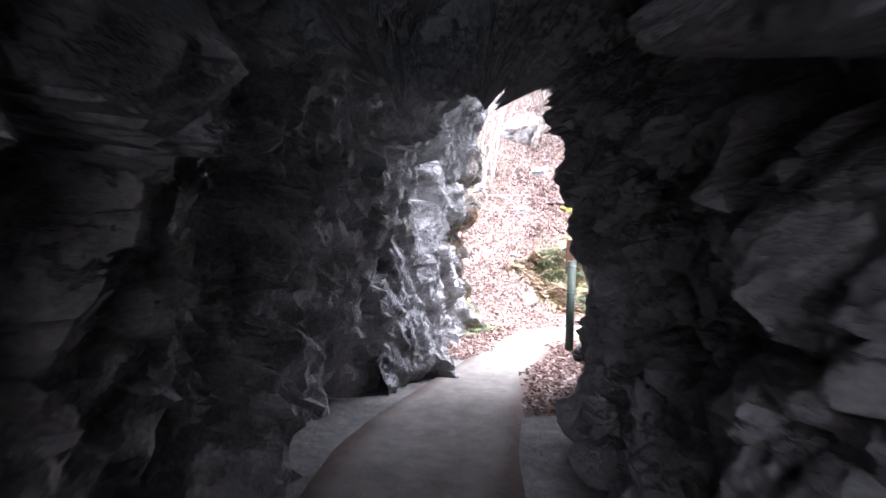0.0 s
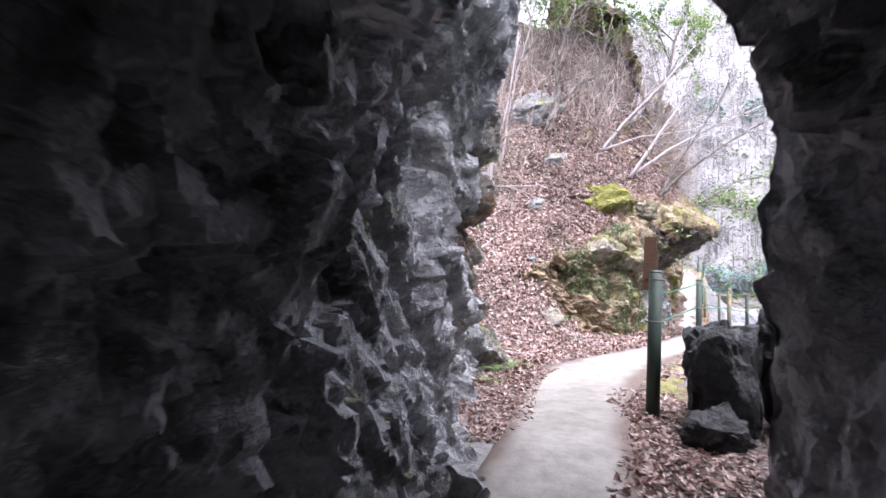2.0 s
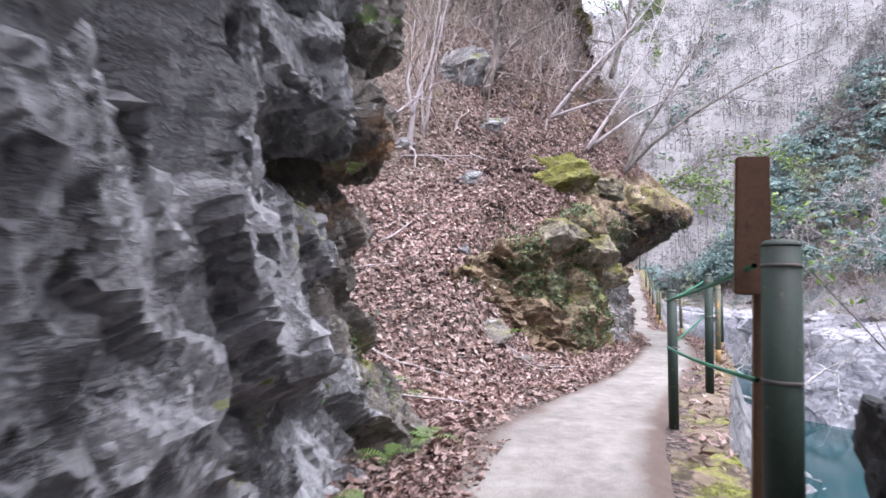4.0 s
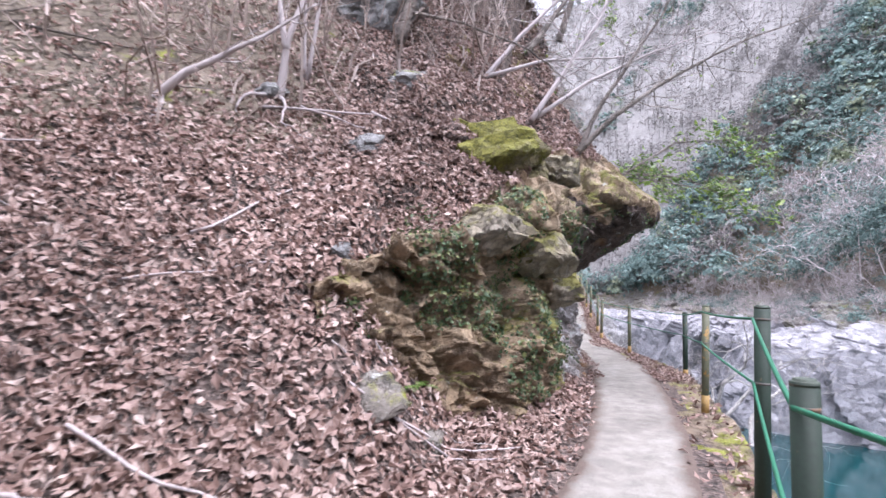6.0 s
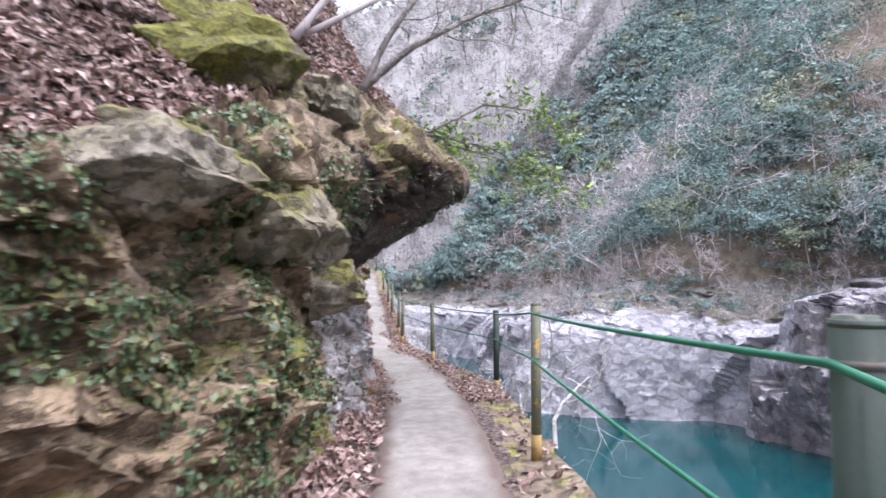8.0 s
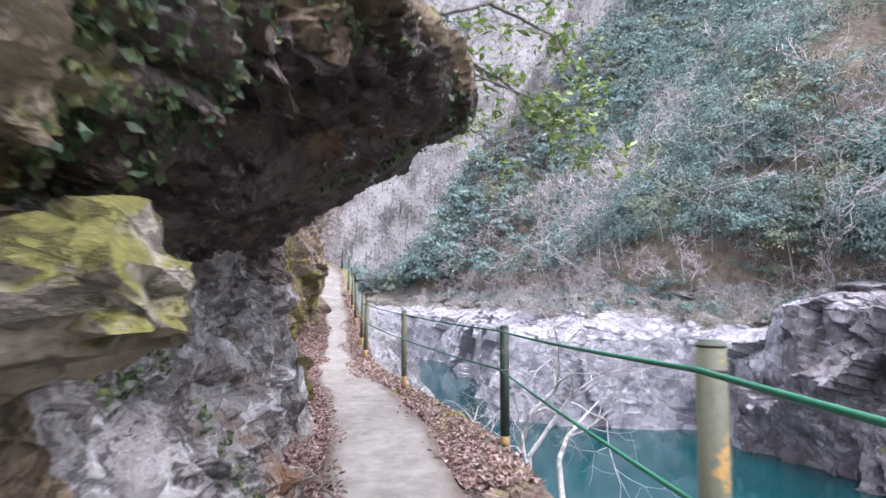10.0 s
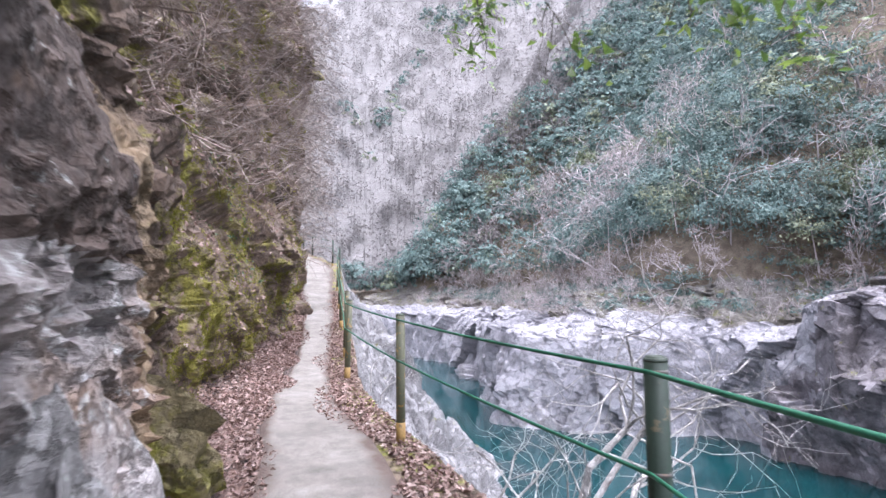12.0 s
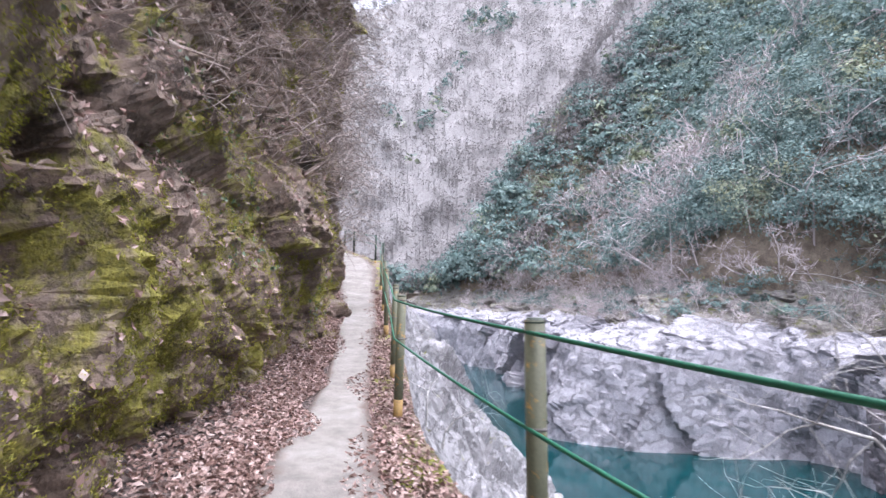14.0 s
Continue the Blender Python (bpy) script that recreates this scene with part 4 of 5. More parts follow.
# ---- fallen leaves ----
def build_leaf_litter():
    rng = np.random.default_rng(8)
    y = rng.uniform(9.2, 19, 90000)
    x = edge_x(y) - rng.random(90000) ** 0.9 * 8.5
    near = np.abs(x - path_x(y))
    patch = vnoise(np.stack([x, y, y * 0], 1), 0.6, 3)
    keep = (near > smooth_curve(y, PATH_W) - 0.12 + 0.5 * rng.random(len(x))) & (rng.random(len(x)) < 0.75 + 0.25 * patch)
    keep &= ~((x > path_x(y)) & (rng.random(len(x)) < 0.85))
    high = hill_z(x, y)
    keep &= (x > -7) & (rng.random(len(x)) > 0.75 * np.clip((high - 2.6) / 0.8, 0, 1) * np.clip((-0.6 - x) / 1.2, 0, 1))
    x, y = x[keep], y[keep]
    e = 0.06
    z = ground_z(x, y)
    nx, ny = -(ground_z(x + e, y) - z) / e, -(ground_z(x, y + e) - z) / e
    ok = (np.abs(nx) < 2.2) & (np.abs(ny) < 2.2)
    x, y, z, nx, ny = x[ok], y[ok], z[ok], nx[ok], ny[ok]
    N = np.stack([nx, ny, np.ones_like(nx)], 1)
    N /= np.linalg.norm(N, axis=1, keepdims=True)
    P = np.stack([x, y, z], 1)
    P[:, 2] += np.clip(z - 0.4, 0, 1) * 0.12 * fbm(P, 1.6, 3, 5)
    P += N * rng.uniform(0.01, 0.05, len(x))[:, None]
    s = Soup()
    s.add(*leaves(rng, P, N, 0.095, 0.52, 0.2, 0.4))
    # a thicker drift in the hollow behind the ledge
    x, y = rng.normal(0.25, 0.28, 1100), rng.normal(14.5, 0.26, 1100)
    P = np.stack([x, y, ground_z(x, y) + rng.uniform(0.03, 0.17, 1100)], 1)
    s.add(*leaves(rng, P, np.tile((0.0, -0.66, 0.75), (1100, 1)), 0.095, 0.52, 0.2, 0.4))
    tagged(s.build("fallen_leaves", M_DEADLEAF), "thick brown fallen leaves covering the hillside", "leaves", kind="stuff")
    # along the path further on, and at the tunnel mouth
    s = Soup()
    y = rng.uniform(3.5, 38, 85000)
    side = rng.random(len(y)) < 0.66
    x = path_x(y) + np.where(side, -1, 1) * (smooth_curve(y, PATH_W) - 0.14 - 0.2 * vnoise(np.stack([y, y * 0, side * 9.0], 1), 0.8, 4) + np.abs(rng.normal(0, 0.55, len(y))))
    ok = (x < edge_x(y) - 0.02) & ((y > 18) | ((y < 8.6) & ~side & (y > 4.2)) | ((y < 9.6) & side & (y > 6.4) & (rng.random(len(y)) < 0.6)) )
    x, y = x[ok], y[ok]
    P = np.stack([x, y, ground_z(x, y) + rng.uniform(0.005, 0.03, len(x))], 1)
    s.add(*leaves(rng, P, np.tile((0, 0, 1.0), (len(P), 1)), 0.07, 0.5, 0.2, 0.35))
    tagged(s.build("path_leaves", M_DEADLEAF), "dry brown leaves gathered along the path edges", "leaves", kind="stuff")


build_leaf_litter()


# ---- fence ----
POSTS = [(1.475, 7.62, 0.06, True, 1.245), (1.885, 10.3, 0.039, True, 1.103), (2.73, 12.0, 0.044, True, 1.302), (4.03, 15.44, 0.043, False, 1.26), (5.38, 19.06, 0.046, True, 1.083), (5.45, 22.38, 0.043, False, 1.125), (5.69, 25.7, 0.045, False, 1.22), (6.04, 27.4, 0.043, False, 1.36), (6.58, 30.3, 0.043, False, 1.715), (7.175, 33.3, 0.043, False, 2.05), (8.08, 38.0, 0.043, False, 2.57), (8.88, 41.5, 0.043, True, 3.3), (9.17, 44.5, 0.043, True, 3.95), (8.82, 48.5, 0.043, True, 4.55), (8.76, 51.5, 0.043, True, 4.98), (8.3, 55.0, 0.043, True, 5.4)]


def cylinder(r0, r1, z0, z1, sides=20, bevel=0.0):
    bm = bmesh.new()
    bmesh.ops.create_cone(bm, cap_ends=True, segments=sides, radius1=r0, radius2=r1, depth=z1 - z0, matrix=Matrix.Translation((0, 0, (z0 + z1) / 2)))
    if bevel:
        edges = [e for e in bm.edges if abs(e.verts[0].co.z - e.verts[1].co.z) < 1e-6]
        bmesh.ops.bevel(bm, geom=edges, offset=bevel, segments=2, affect="EDGES")
    for f in bm.faces:
        f.smooth = abs(f.normal.z) < 0.5
    return bm


def cable_drop(y):
    return 0.085 if y < 16 else 0.058


def fence_post(x, y, r, green, top):
    z = float(ground_z(np.array([x]), np.array([y]))[0]) - 0.03
    post = new("fence_post")
    post.matrix_world = pose(x, y, z, random.uniform(-1, 1), random.uniform(-1, 1), random.uniform(0, 90))
    h = top - z
    part("pole", cylinder(r, r, -0.15, h - 0.01), M_POST if green else M_POSTWORN, post)
    part("cap", cylinder(r * 1.02, r * 0.98, h - 0.03, h, 20, 0.008), M_CAP, post, "weathered grey-green cap")
    if y > 14:
        part("foot_sleeve", cylinder(r * 1.03, r * 1.03, -0.05, 0.13 if green else 0.22), M_RUST, post, "ochre primer showing through worn paint")
    for zz in (h - cable_drop(y), h - cable_drop(y) - 0.38):
        part("collar", cylinder(r * 1.03, r * 1.03, zz - 0.01, zz + 0.01, 20, 0.003), M_STEEL, post, "dark steel cable clamp")
        b = cylinder(0.009, 0.009, -0.03, 0.03, 8)
        bmesh.ops.transform(b, matrix=pose(r * 1.25, 0, zz, 0, 90, 0), verts=b.verts)
        part("bolt", b, M_STEEL, post)
    tagged(post, "green painted metal fence post standing at the path edge" if green else "worn olive metal fence post with ochre patches", "fence post", "fence posts")
    return top


tops = [(p[0], p[1], fence_post(*p), p[2]) for p in POSTS]


def cable(a, b, za, zb, sag):
    pts = []
    for i in range(13):
        t = i / 12
        pts.append((a[0] + (b[0] - a[0]) * t, a[1] + (b[1] - a[1]) * t, za + (zb - za) * t - sag * 4 * t * (1 - t)))
    cu = bpy.data.curves.new("fence_cable", "CURVE")
    cu.dimensions, cu.bevel_depth, cu.bevel_resolution = "3D", 0.009, 3
    sp = cu.splines.new("POLY")
    sp.points.add(len(pts) - 1)
    for q, p in zip(sp.points, pts):
        q.co = (*p, 1)
    cu.materials.append(M_CABLE)
    ob = new("fence_cable", cu)
    return tagged(ob, "green plastic-coated cable strung between fence posts", "cable", "fence cables")


for a, b in zip(tops[:-1], tops[1:]):
    for drop in (0, 0.38):
        cable((a[0] - a[3] - 0.004, a[1]), (b[0] - b[3] - 0.004, b[1]), a[2] - cable_drop(a[1]) - drop, b[2] - cable_drop(b[1]) - drop, 0.015)


# ---- stones ----
def stone(name, x, y, z, size, mat, label, seed, turn=0.0, planes=14, sub=4, category="rock", shallow=0.55, sit=0.12):
    """An angular block: a ball cut by planes, roughened."""
    rng = np.random.default_rng(seed)
    bm = bmesh.new()
    bmesh.ops.create_icosphere(bm, subdivisions=sub, radius=1.0)
    V = np.array([v.co for v in bm.verts])
    V = V / (np.abs(V) ** 5).sum(1, keepdims=True) ** 0.2 * 0.92
    for _ in range(planes):
        n = rng.normal(size=3)
        n /= np.linalg.norm(n)
        h = rng.uniform(shallow, 0.85)
        over = np.maximum(0, V @ n - h)
        V = V - over[:, None] * n
    V = V + V / np.linalg.norm(V, axis=1, keepdims=True) * (0.16 * facets(V + seed, 0.5, seed, 1.4) + 0.05 * facets(V + seed, 0.2, seed + 1, 1.4) + 0.015 * fbm(V + seed, 0.2, 3, seed))[:, None]
    V = V * np.array(size) / 1.4
    for v, c in zip(bm.verts, V):
        v.co = c
    me = bpy.data.meshes.new(name)
    bm.to_mesh(me)
    bm.free()
    me.materials.append(mat)
    tip = 0
    if y < 18 and x < 1.2 and "ledge" not in name:
        z = float(ground_z(np.array([x]), np.array([y]))[0]) + sit * size[2]
        tip = 38
    ob = new(name, me)
    ob.matrix_world = pose(x, y, z, tip + rng.uniform(-8, 8), rng.uniform(-8, 8), 0) @ pose(0, 0, 0, 0, 0, turn)
    return tagged(ob, label, category)


# boulders at the mouth, with their shade painted into the rock colour
stone("boulder", 2.04, 7.45, 0.26, (0.54, 0.55, 0.78), M_MOUTHSHADE, "broken boulder beside the tunnel mouth, coloured dark for shade", 41, 20, 7, 5, "rock", 0.6)
stone("boulder", 2.66, 7.5, 0.34, (0.66, 0.65, 0.9), M_MOUTHSHADE, "tall angular boulder against the tunnel mouth, coloured dark for shade", 43, 55, 6, 5, "rock", 0.62)
stone("boulder", 1.85, 6.85, -0.02, (0.4, 0.35, 0.3), M_MOUTHSHADE, "small rock among leaves at the tunnel mouth, coloured dark for shade", 9, 50)
stone("boulder", -0.45, 17.6, 6.0, (1.35, 0.9, 0.85), M_BOULDER, "grey boulder perched high on the leafy slope", 4, 30)
stone("mossy_boulder", 1.15, 15.95, 3.3, (1.35, 0.8, 0.9), M_MOSSCAP, "boulder thickly covered in olive green moss", 5, 10, sit=-0.25)
stone("mossy_boulder", 2.0, 16.05, 2.86, (0.9, 0.6, 0.42), M_MOSSCAP, "boulder thickly covered in olive green moss", 15, 60)
stone("mossy_boulder", 2.35, 16.1, 2.95, (0.5, 0.4, 0.35), M_MOSSY, "low mossy rock above the overhang", 25, 60)
stone("slab", -0.2, 15.0, 2.85, (0.38, 0.3, 0.22), M_BOULDER, "flat grey stone half buried in leaves", 6, 15)
stone("slab", -1.5, 15.3, 3.5, (0.4, 0.3, 0.2), M_BOULDER, "flat grey stone half buried in leaves", 16, 70)
stone("slab", 0.35, 16.6, 4.1, (0.75, 0.4, 0.28), M_BOULDER, "long mossy grey slab in the slope", 26, 20)
stone("slab", 0.28, 12.7, 0.7, (0.42, 0.34, 0.13), M_CLIFFEND, "grey lichened rock half sunk in fallen leaves", 7, 30, sit=-0.1)
stone("slab", 0.72, 12.95, 0.45, (0.3, 0.26, 0.14), M_CLIFFEND, "grey lichened rock half sunk in fallen leaves", 17, 80, sit=-0.3)
stone("stone", 0.05, 13.6, 1.68, (0.14, 0.12, 0.11), M_MOSSY, "small round mossy stone on the ledge", 8, 0, 6, 3)
stone("stone", 0.3, 13.62, 1.52, (0.3, 0.25, 0.16), M_BOULDER, "angular grey stone stacked on the ledge", 18, 20)
stone("stone", -0.15, 13.55, 1.62, (0.25, 0.22, 0.12), M_BOULDER, "angular grey stone stacked on the ledge", 19, 60)
stone("stone", 0.55, 13.85, 1.72, (0.26, 0.22, 0.15), M_BOULDER, "angular grey stone stacked on the ledge", 20, 100)
stone("ledge_block", 1.25, 14.3, 1.95, (0.9, 0.55, 0.42), M_MOSSY, "broad mossy slab capping the rock wall", 21, 35)
stone("ledge_block", 2.0, 15.0, 1.8, (0.6, 0.5, 0.42), M_MOSSY, "jutting mossy block in the rock wall", 22, 60)
stone("ledge_block", 2.4, 15.85, 1.36, (0.6, 0.5, 0.36), M_MOSSY, "jutting ochre-stained block in the rock wall", 23, 70)
stone("ledge_block", 1.7, 15.4, 2.45, (0.5, 0.4, 0.22), M_MOSSY, "mossy block on the leafy slope", 24, 70)
stone("ledge_block", 3.25, 19.6, 0.45, (0.4, 0.6, 0.75), M_BOULDER, "smooth grey rock face beside the path", 27, 15)
stone("mossy_boulder", 3.5, 21.9, 0.05, (0.3, 0.32, 0.38), M_MOSSY, "low moss-covered rock beside the path", 28, 15)


# ---- sign board ----
def sign_board():
    sign = new("sign_board")
    sign.matrix_world = pose(1.47, 7.74, path_z(np.array([7.6]))[0], 0, 1.5, -12)
    for name, place, size in (("plank", (-0.05, 0, 1.36), (0.11, 0.03, 0.5)), ("stake", (-0.01, 0.045, 0.7), (0.05, 0.05, 1.6))):
        bm = bmesh.new()
        bmesh.ops.create_cube(bm, size=1, matrix=Matrix.Translation(place) @ Matrix.Diagonal((*size, 1)))
        bmesh.ops.bevel(bm, geom=list(bm.edges), offset=0.005, segments=2, affect="EDGES")
        part(name, bm, M_BOARD, sign)
    tagged(sign, "reddish brown wooden marker board behind the first post", "sign")


sign_board()


def rod(pts, radii, sides=7):
    """One closed tube through points."""
    pts = np.array(pts, float)
    d = np.gradient(pts, axis=0)
    d /= np.linalg.norm(d, axis=1, keepdims=True)
    a = np.cross(d, (0.13, 0.2, 1.0))
    a /= np.linalg.norm(a, axis=1, keepdims=True)
    b = np.cross(d, a)
    ang = np.arange(sides) * 2 * np.pi / sides
    v = pts[:, None] + (a[:, None] * np.cos(ang)[None, :, None] + b[:, None] * np.sin(ang)[None, :, None]) * np.array(radii)[:, None, None]
    f = []
    for i in range(len(pts) - 1):
        f += [(i * sides + k, i * sides + (k + 1) % sides, (i + 1) * sides + (k + 1) % sides, (i + 1) * sides + k) for k in range(sides)]
    f += [tuple(range(sides))[::-1], tuple((len(pts) - 1) * sides + k for k in range(sides))]
    return v.reshape(-1, 3), f


# ---- trees and shrubs on the near side ----
def tree(name, x, y, z, aim, length, radius, depth, label, seed, mat=None, leaf=0, leaf_size=0.08, spread=0.5, lift=0.1, bend=0.2, split=3, steps=3, leaf_spread=0.25, droop=0.0):
    rng = np.random.default_rng(seed)
    segs, tips = branching(rng, (0, 0, 0), aim, length, radius, depth, spread, lift, split, bend, steps, 0.6)
    ob = new(name)
    ob.matrix_world = pose(x, y, z)
    thick = segs[:, 6] > radius * 0.45
    a = Soup()
    a.add(*tubes(segs[thick], 10))
    a.build("trunk", mat or M_BARK, ob, True)
    if (~thick).any():
        b = Soup()
        b.add(*tubes(segs[~thick], 5))
        tagged(b.build("crown", mat or M_BARK, ob, True), kind="stuff")
    if leaf:
        fine = segs[segs[:, 6] < radius * 0.32]
        base = fine[rng.integers(len(fine), size=leaf)]
        t = rng.random((leaf, 1))
        c = base[:, :3] * (1 - t) + base[:, 3:6] * t + rng.normal(0, leaf_spread * 0.25, (leaf, 3))
        sp = Soup()
        sp.add(*leaves(rng, c, np.tile((0.0, -0.3, 1.0), (leaf, 1)), leaf_size, 0.42, 0.1, 0.55))
        tagged(sp.build("foliage", M_GREENLEAF, ob), "glossy green leaves", kind="stuff")
    return tagged(ob, label, "tree" if "tree" in name else "shrub")


def limb_tree(name, label, limbs, seed, bark, leafy=0.0, leaf_size=0.1, twig=0.5, per=5.0):
    """A tree of long bent limbs, each (points, radius), with side twigs along its outer part."""
    rng = np.random.default_rng(seed)
    ob = new(name)
    origin = np.array(limbs[0][0][0], float)
    ob.matrix_world = Matrix.Translation(origin)
    twigs, blades = [], []
    for n, (pts, radius) in enumerate(limbs):
        pts = np.array(pts, float) - origin
        t = np.linspace(0, 1, len(pts))
        tt = np.linspace(0, 1, 16)
        line = np.stack([np.interp(tt, t, pts[:, k]) for k in range(3)], 1)
        line = line + np.cumsum(rng.normal(0, 0.018, line.shape), 0) * tt[:, None]
        v, f = rod(line, radius * (1 - 0.82 * tt), 8)
        mesh_object("limb" if n else "trunk", v, f, bark, True, ob)
        length = np.linalg.norm(np.diff(line, axis=0), axis=1).sum()
        for _ in range(int(length * per)):
            u = rng.uniform(0.3, 1)
            p = np.array([np.interp(u, tt, line[:, k]) for k in range(3)])
            d = line[-1] - line[0]
            d = d / np.linalg.norm(d) + rng.normal(0, 0.6, 3)
            sg, tp = branching(rng, p, d, twig * rng.uniform(0.5, 1.3), max(0.004, radius * 0.18), 1, 0.6, 0.02, 3, 0.2, 3, 0.6)
            twigs.append(sg)
            if leafy:
                k = rng.poisson(leafy)
                if k:
                    e = sg[rng.integers(len(sg), size=k)]
                    w = rng.random((k, 1))
                    blades.append(e[:, :3] * (1 - w) + e[:, 3:6] * w + rng.normal(0, 0.03, (k, 3)))
    if twigs:
        a = Soup()
        a.add(*tubes(np.concatenate(twigs), 4))
        tagged(a.build("crown", bark, ob, True), kind="stuff")
    if blades:
        c = np.concatenate(blades)
        a = Soup()
        a.add(*leaves(rng, c, np.tile((0.0, -0.4, 1.0), (len(c), 1)), leaf_size, 0.4, 0.1, 0.5))
        tagged(a.build("foliage", M_GREENLEAF, ob), "glossy green leaves", kind="stuff")
    return tagged(ob, label, "tree")


limb_tree("bare_tree", "slim two-stemmed tree leaning out over the ledge", [([(2.8, 17.0, 3.5), (3.1, 17.1, 4.2), (3.6, 17.2, 5.0), (4.3, 17.3, 6.0), (4.8, 17.5, 7.2)], 0.045), ([(2.8, 17.0, 3.55), (3.4, 17.2, 4.2), (4.4, 17.6, 5.0), (6.0, 18.2, 6.0), (8.0, 18.8, 6.9)], 0.05), ([(3.6, 17.2, 5.0), (4.1, 17.9, 5.8), (4.6, 18.6, 6.9)], 0.02)], 51, M_BARK, 0.6, 0.1, 0.7, 4)
limb_tree("evergreen_tree", "leafy evergreen branches reaching out from the ledge", [([(3.0, 17.4, 3.2), (3.9, 18.2, 3.5), (5.3, 19.2, 3.65), (7.2, 20.5, 3.4)], 0.03), ([(3.6, 18.0, 3.4), (4.4, 19.4, 3.9), (5.4, 21.0, 4.3), (6.8, 23.0, 4.4)], 0.025), ([(3.9, 18.2, 3.5), (5.1, 18.9, 4.3), (6.6, 19.9, 4.7), (8.3, 21.4, 4.7)], 0.025), ([(4.4, 19.4, 3.9), (5.2, 20.3, 3.8), (6.2, 20.9, 3.5)], 0.012), ([(4.4, 18.7, 3.55), (5.8, 19.1, 3.45), (7.5, 19.8, 3.1)], 0.015)], 52, M_BARK, 5.5, 0.165, 0.4, 10)
limb_tree("bare_tree", "pale bare trees leaning from the upper slope", [([(2.1, 17.2, 4.1), (2.6, 17.3, 4.9), (3.3, 17.4, 6.0), (3.9, 17.6, 7.6)], 0.05), ([(2.2, 17.3, 4.2), (3.1, 17.5, 4.9), (4.3, 17.9, 5.6), (5.6, 18.4, 6.2)], 0.04)], 53, M_TWIG, 0.8, 0.1, 0.8, 5)
limb_tree("bare_tree", "pale bare tree leaning from the upper slope", [([(1.3, 17.4, 4.8), (1.9, 17.5, 5.6), (2.8, 17.6, 6.5), (3.9, 17.8, 7.8)], 0.05), ([(1.4, 17.4, 4.9), (2.4, 17.6, 5.3), (3.6, 17.9, 5.5), (4.8, 18.3, 6.0)], 0.035)], 54, M_TWIG, 0.5, 0.1, 0.8, 5)
limb_tree("bare_tree", "brown bare tree beside the high boulder", [([(-0.1, 17.2, 5.3), (0.15, 17.3, 6.4), (0.1, 17.4, 7.4), (0.5, 17.5, 9.0)], 0.12), ([(0.15, 17.3, 6.2), (0.8, 17.3, 6.8), (1.8, 17.4, 7.4)], 0.06), ([(0.0, 17.25, 5.9), (1.0, 17.0, 5.6), (2.0, 16.9, 5.2), (2.7, 16.9, 4.7)], 0.03)], 55, M_BARK, 0.6, 0.1, 0.8, 5)
limb_tree("bare_tree", "grey trunk with bare limbs on the slope", [([(-1.35, 15.3, 3.6), (-1.3, 15.3, 4.4), (-1.05, 15.4, 5.4), (-0.85, 15.5, 7.4)], 0.06), ([(-1.3, 15.3, 4.3), (-1.45, 15.3, 5.0), (-1.4, 15.4, 6.4)], 0.045), ([(-1.35, 15.3, 3.7), (-1.55, 15.0, 3.6), (-1.6, 14.75, 3.2)], 0.035), ([(-1.35, 15.3, 3.7), (-1.2, 15.0, 3.5), (-1.2, 14.7, 3.1)], 0.03)], 56, M_TWIG, 0.2, 0.1, 0.6, 2)
limb_tree("bare_tree", "leaning trunk with exposed pale roots", [([(-2.6, 14.6, 3.3), (-2.2, 14.6, 3.7), (-1.6, 14.7, 4.1), (-0.9, 15.0, 4.8)], 0.06), ([(-2.5, 14.6, 3.35), (-2.75, 14.4, 3.2), (-2.85, 14.1, 2.8)], 0.03), ([(-2.45, 14.6, 3.4), (-2.3, 14.3, 3.1), (-2.25, 14.0, 2.65)], 0.035), ([(-2.5, 14.6, 3.4), (-2.0, 14.4, 3.0), (-1.95, 14.1, 2.6)], 0.02)], 57, M_TWIG, 0.0, 0.1, 0.5, 2)
limb_tree("bare_tree", "thin bare saplings on the leafy slope", [([(-1.15, 15.8, 4.1), (-1.0, 15.8, 5.4), (-0.75, 15.9, 6.8), (-0.3, 16.0, 8.5)], 0.035), ([(-1.2, 15.85, 4.1), (-1.25, 15.9, 5.6), (-0.9, 16.0, 7.5)], 0.025)], 58, M_TWIG, 0.0, 0.1, 0.5, 3)
tree("evergreen_tree", 0.9, 18.6, 6.0, (0.3, 0.1, 1), 2.6, 0.08, 3, "small evergreen among bare trees on the slope", 43, None, 2600, 0.12, 0.5, 0.1, 0.15, 3)
tree("evergreen_tree", 2.2, 18.9, 6.0, (0.4, 0.1, 1), 2.2, 0.07, 3, "small evergreen among bare trees on the slope", 63, None, 2200, 0.12, 0.5, 0.1, 0.15, 3)
tree("evergreen_tree", 3.0, 19.6, 6.6, (0.3, 0.0, 1), 2.4, 0.07, 3, "small evergreen among bare trees on the slope", 64, None, 2200, 0.13, 0.55, 0.05, 0.15, 3)
tree("evergreen_tree", 0.2, 20.0, 8.2, (0.2, 0.0, 1), 2.8, 0.08, 3, "small evergreen among bare trees on the slope", 65, None, 2200, 0.14, 0.55, 0.05, 0.15, 3)
tree("evergreen_tree", -1.6, 18.0, 6.4, (0.1, 0.1, 1), 2.6, 0.08, 3, "small evergreen among bare trees on the slope", 44, None, 2400, 0.12, 0.5, 0.1, 0.15, 3)
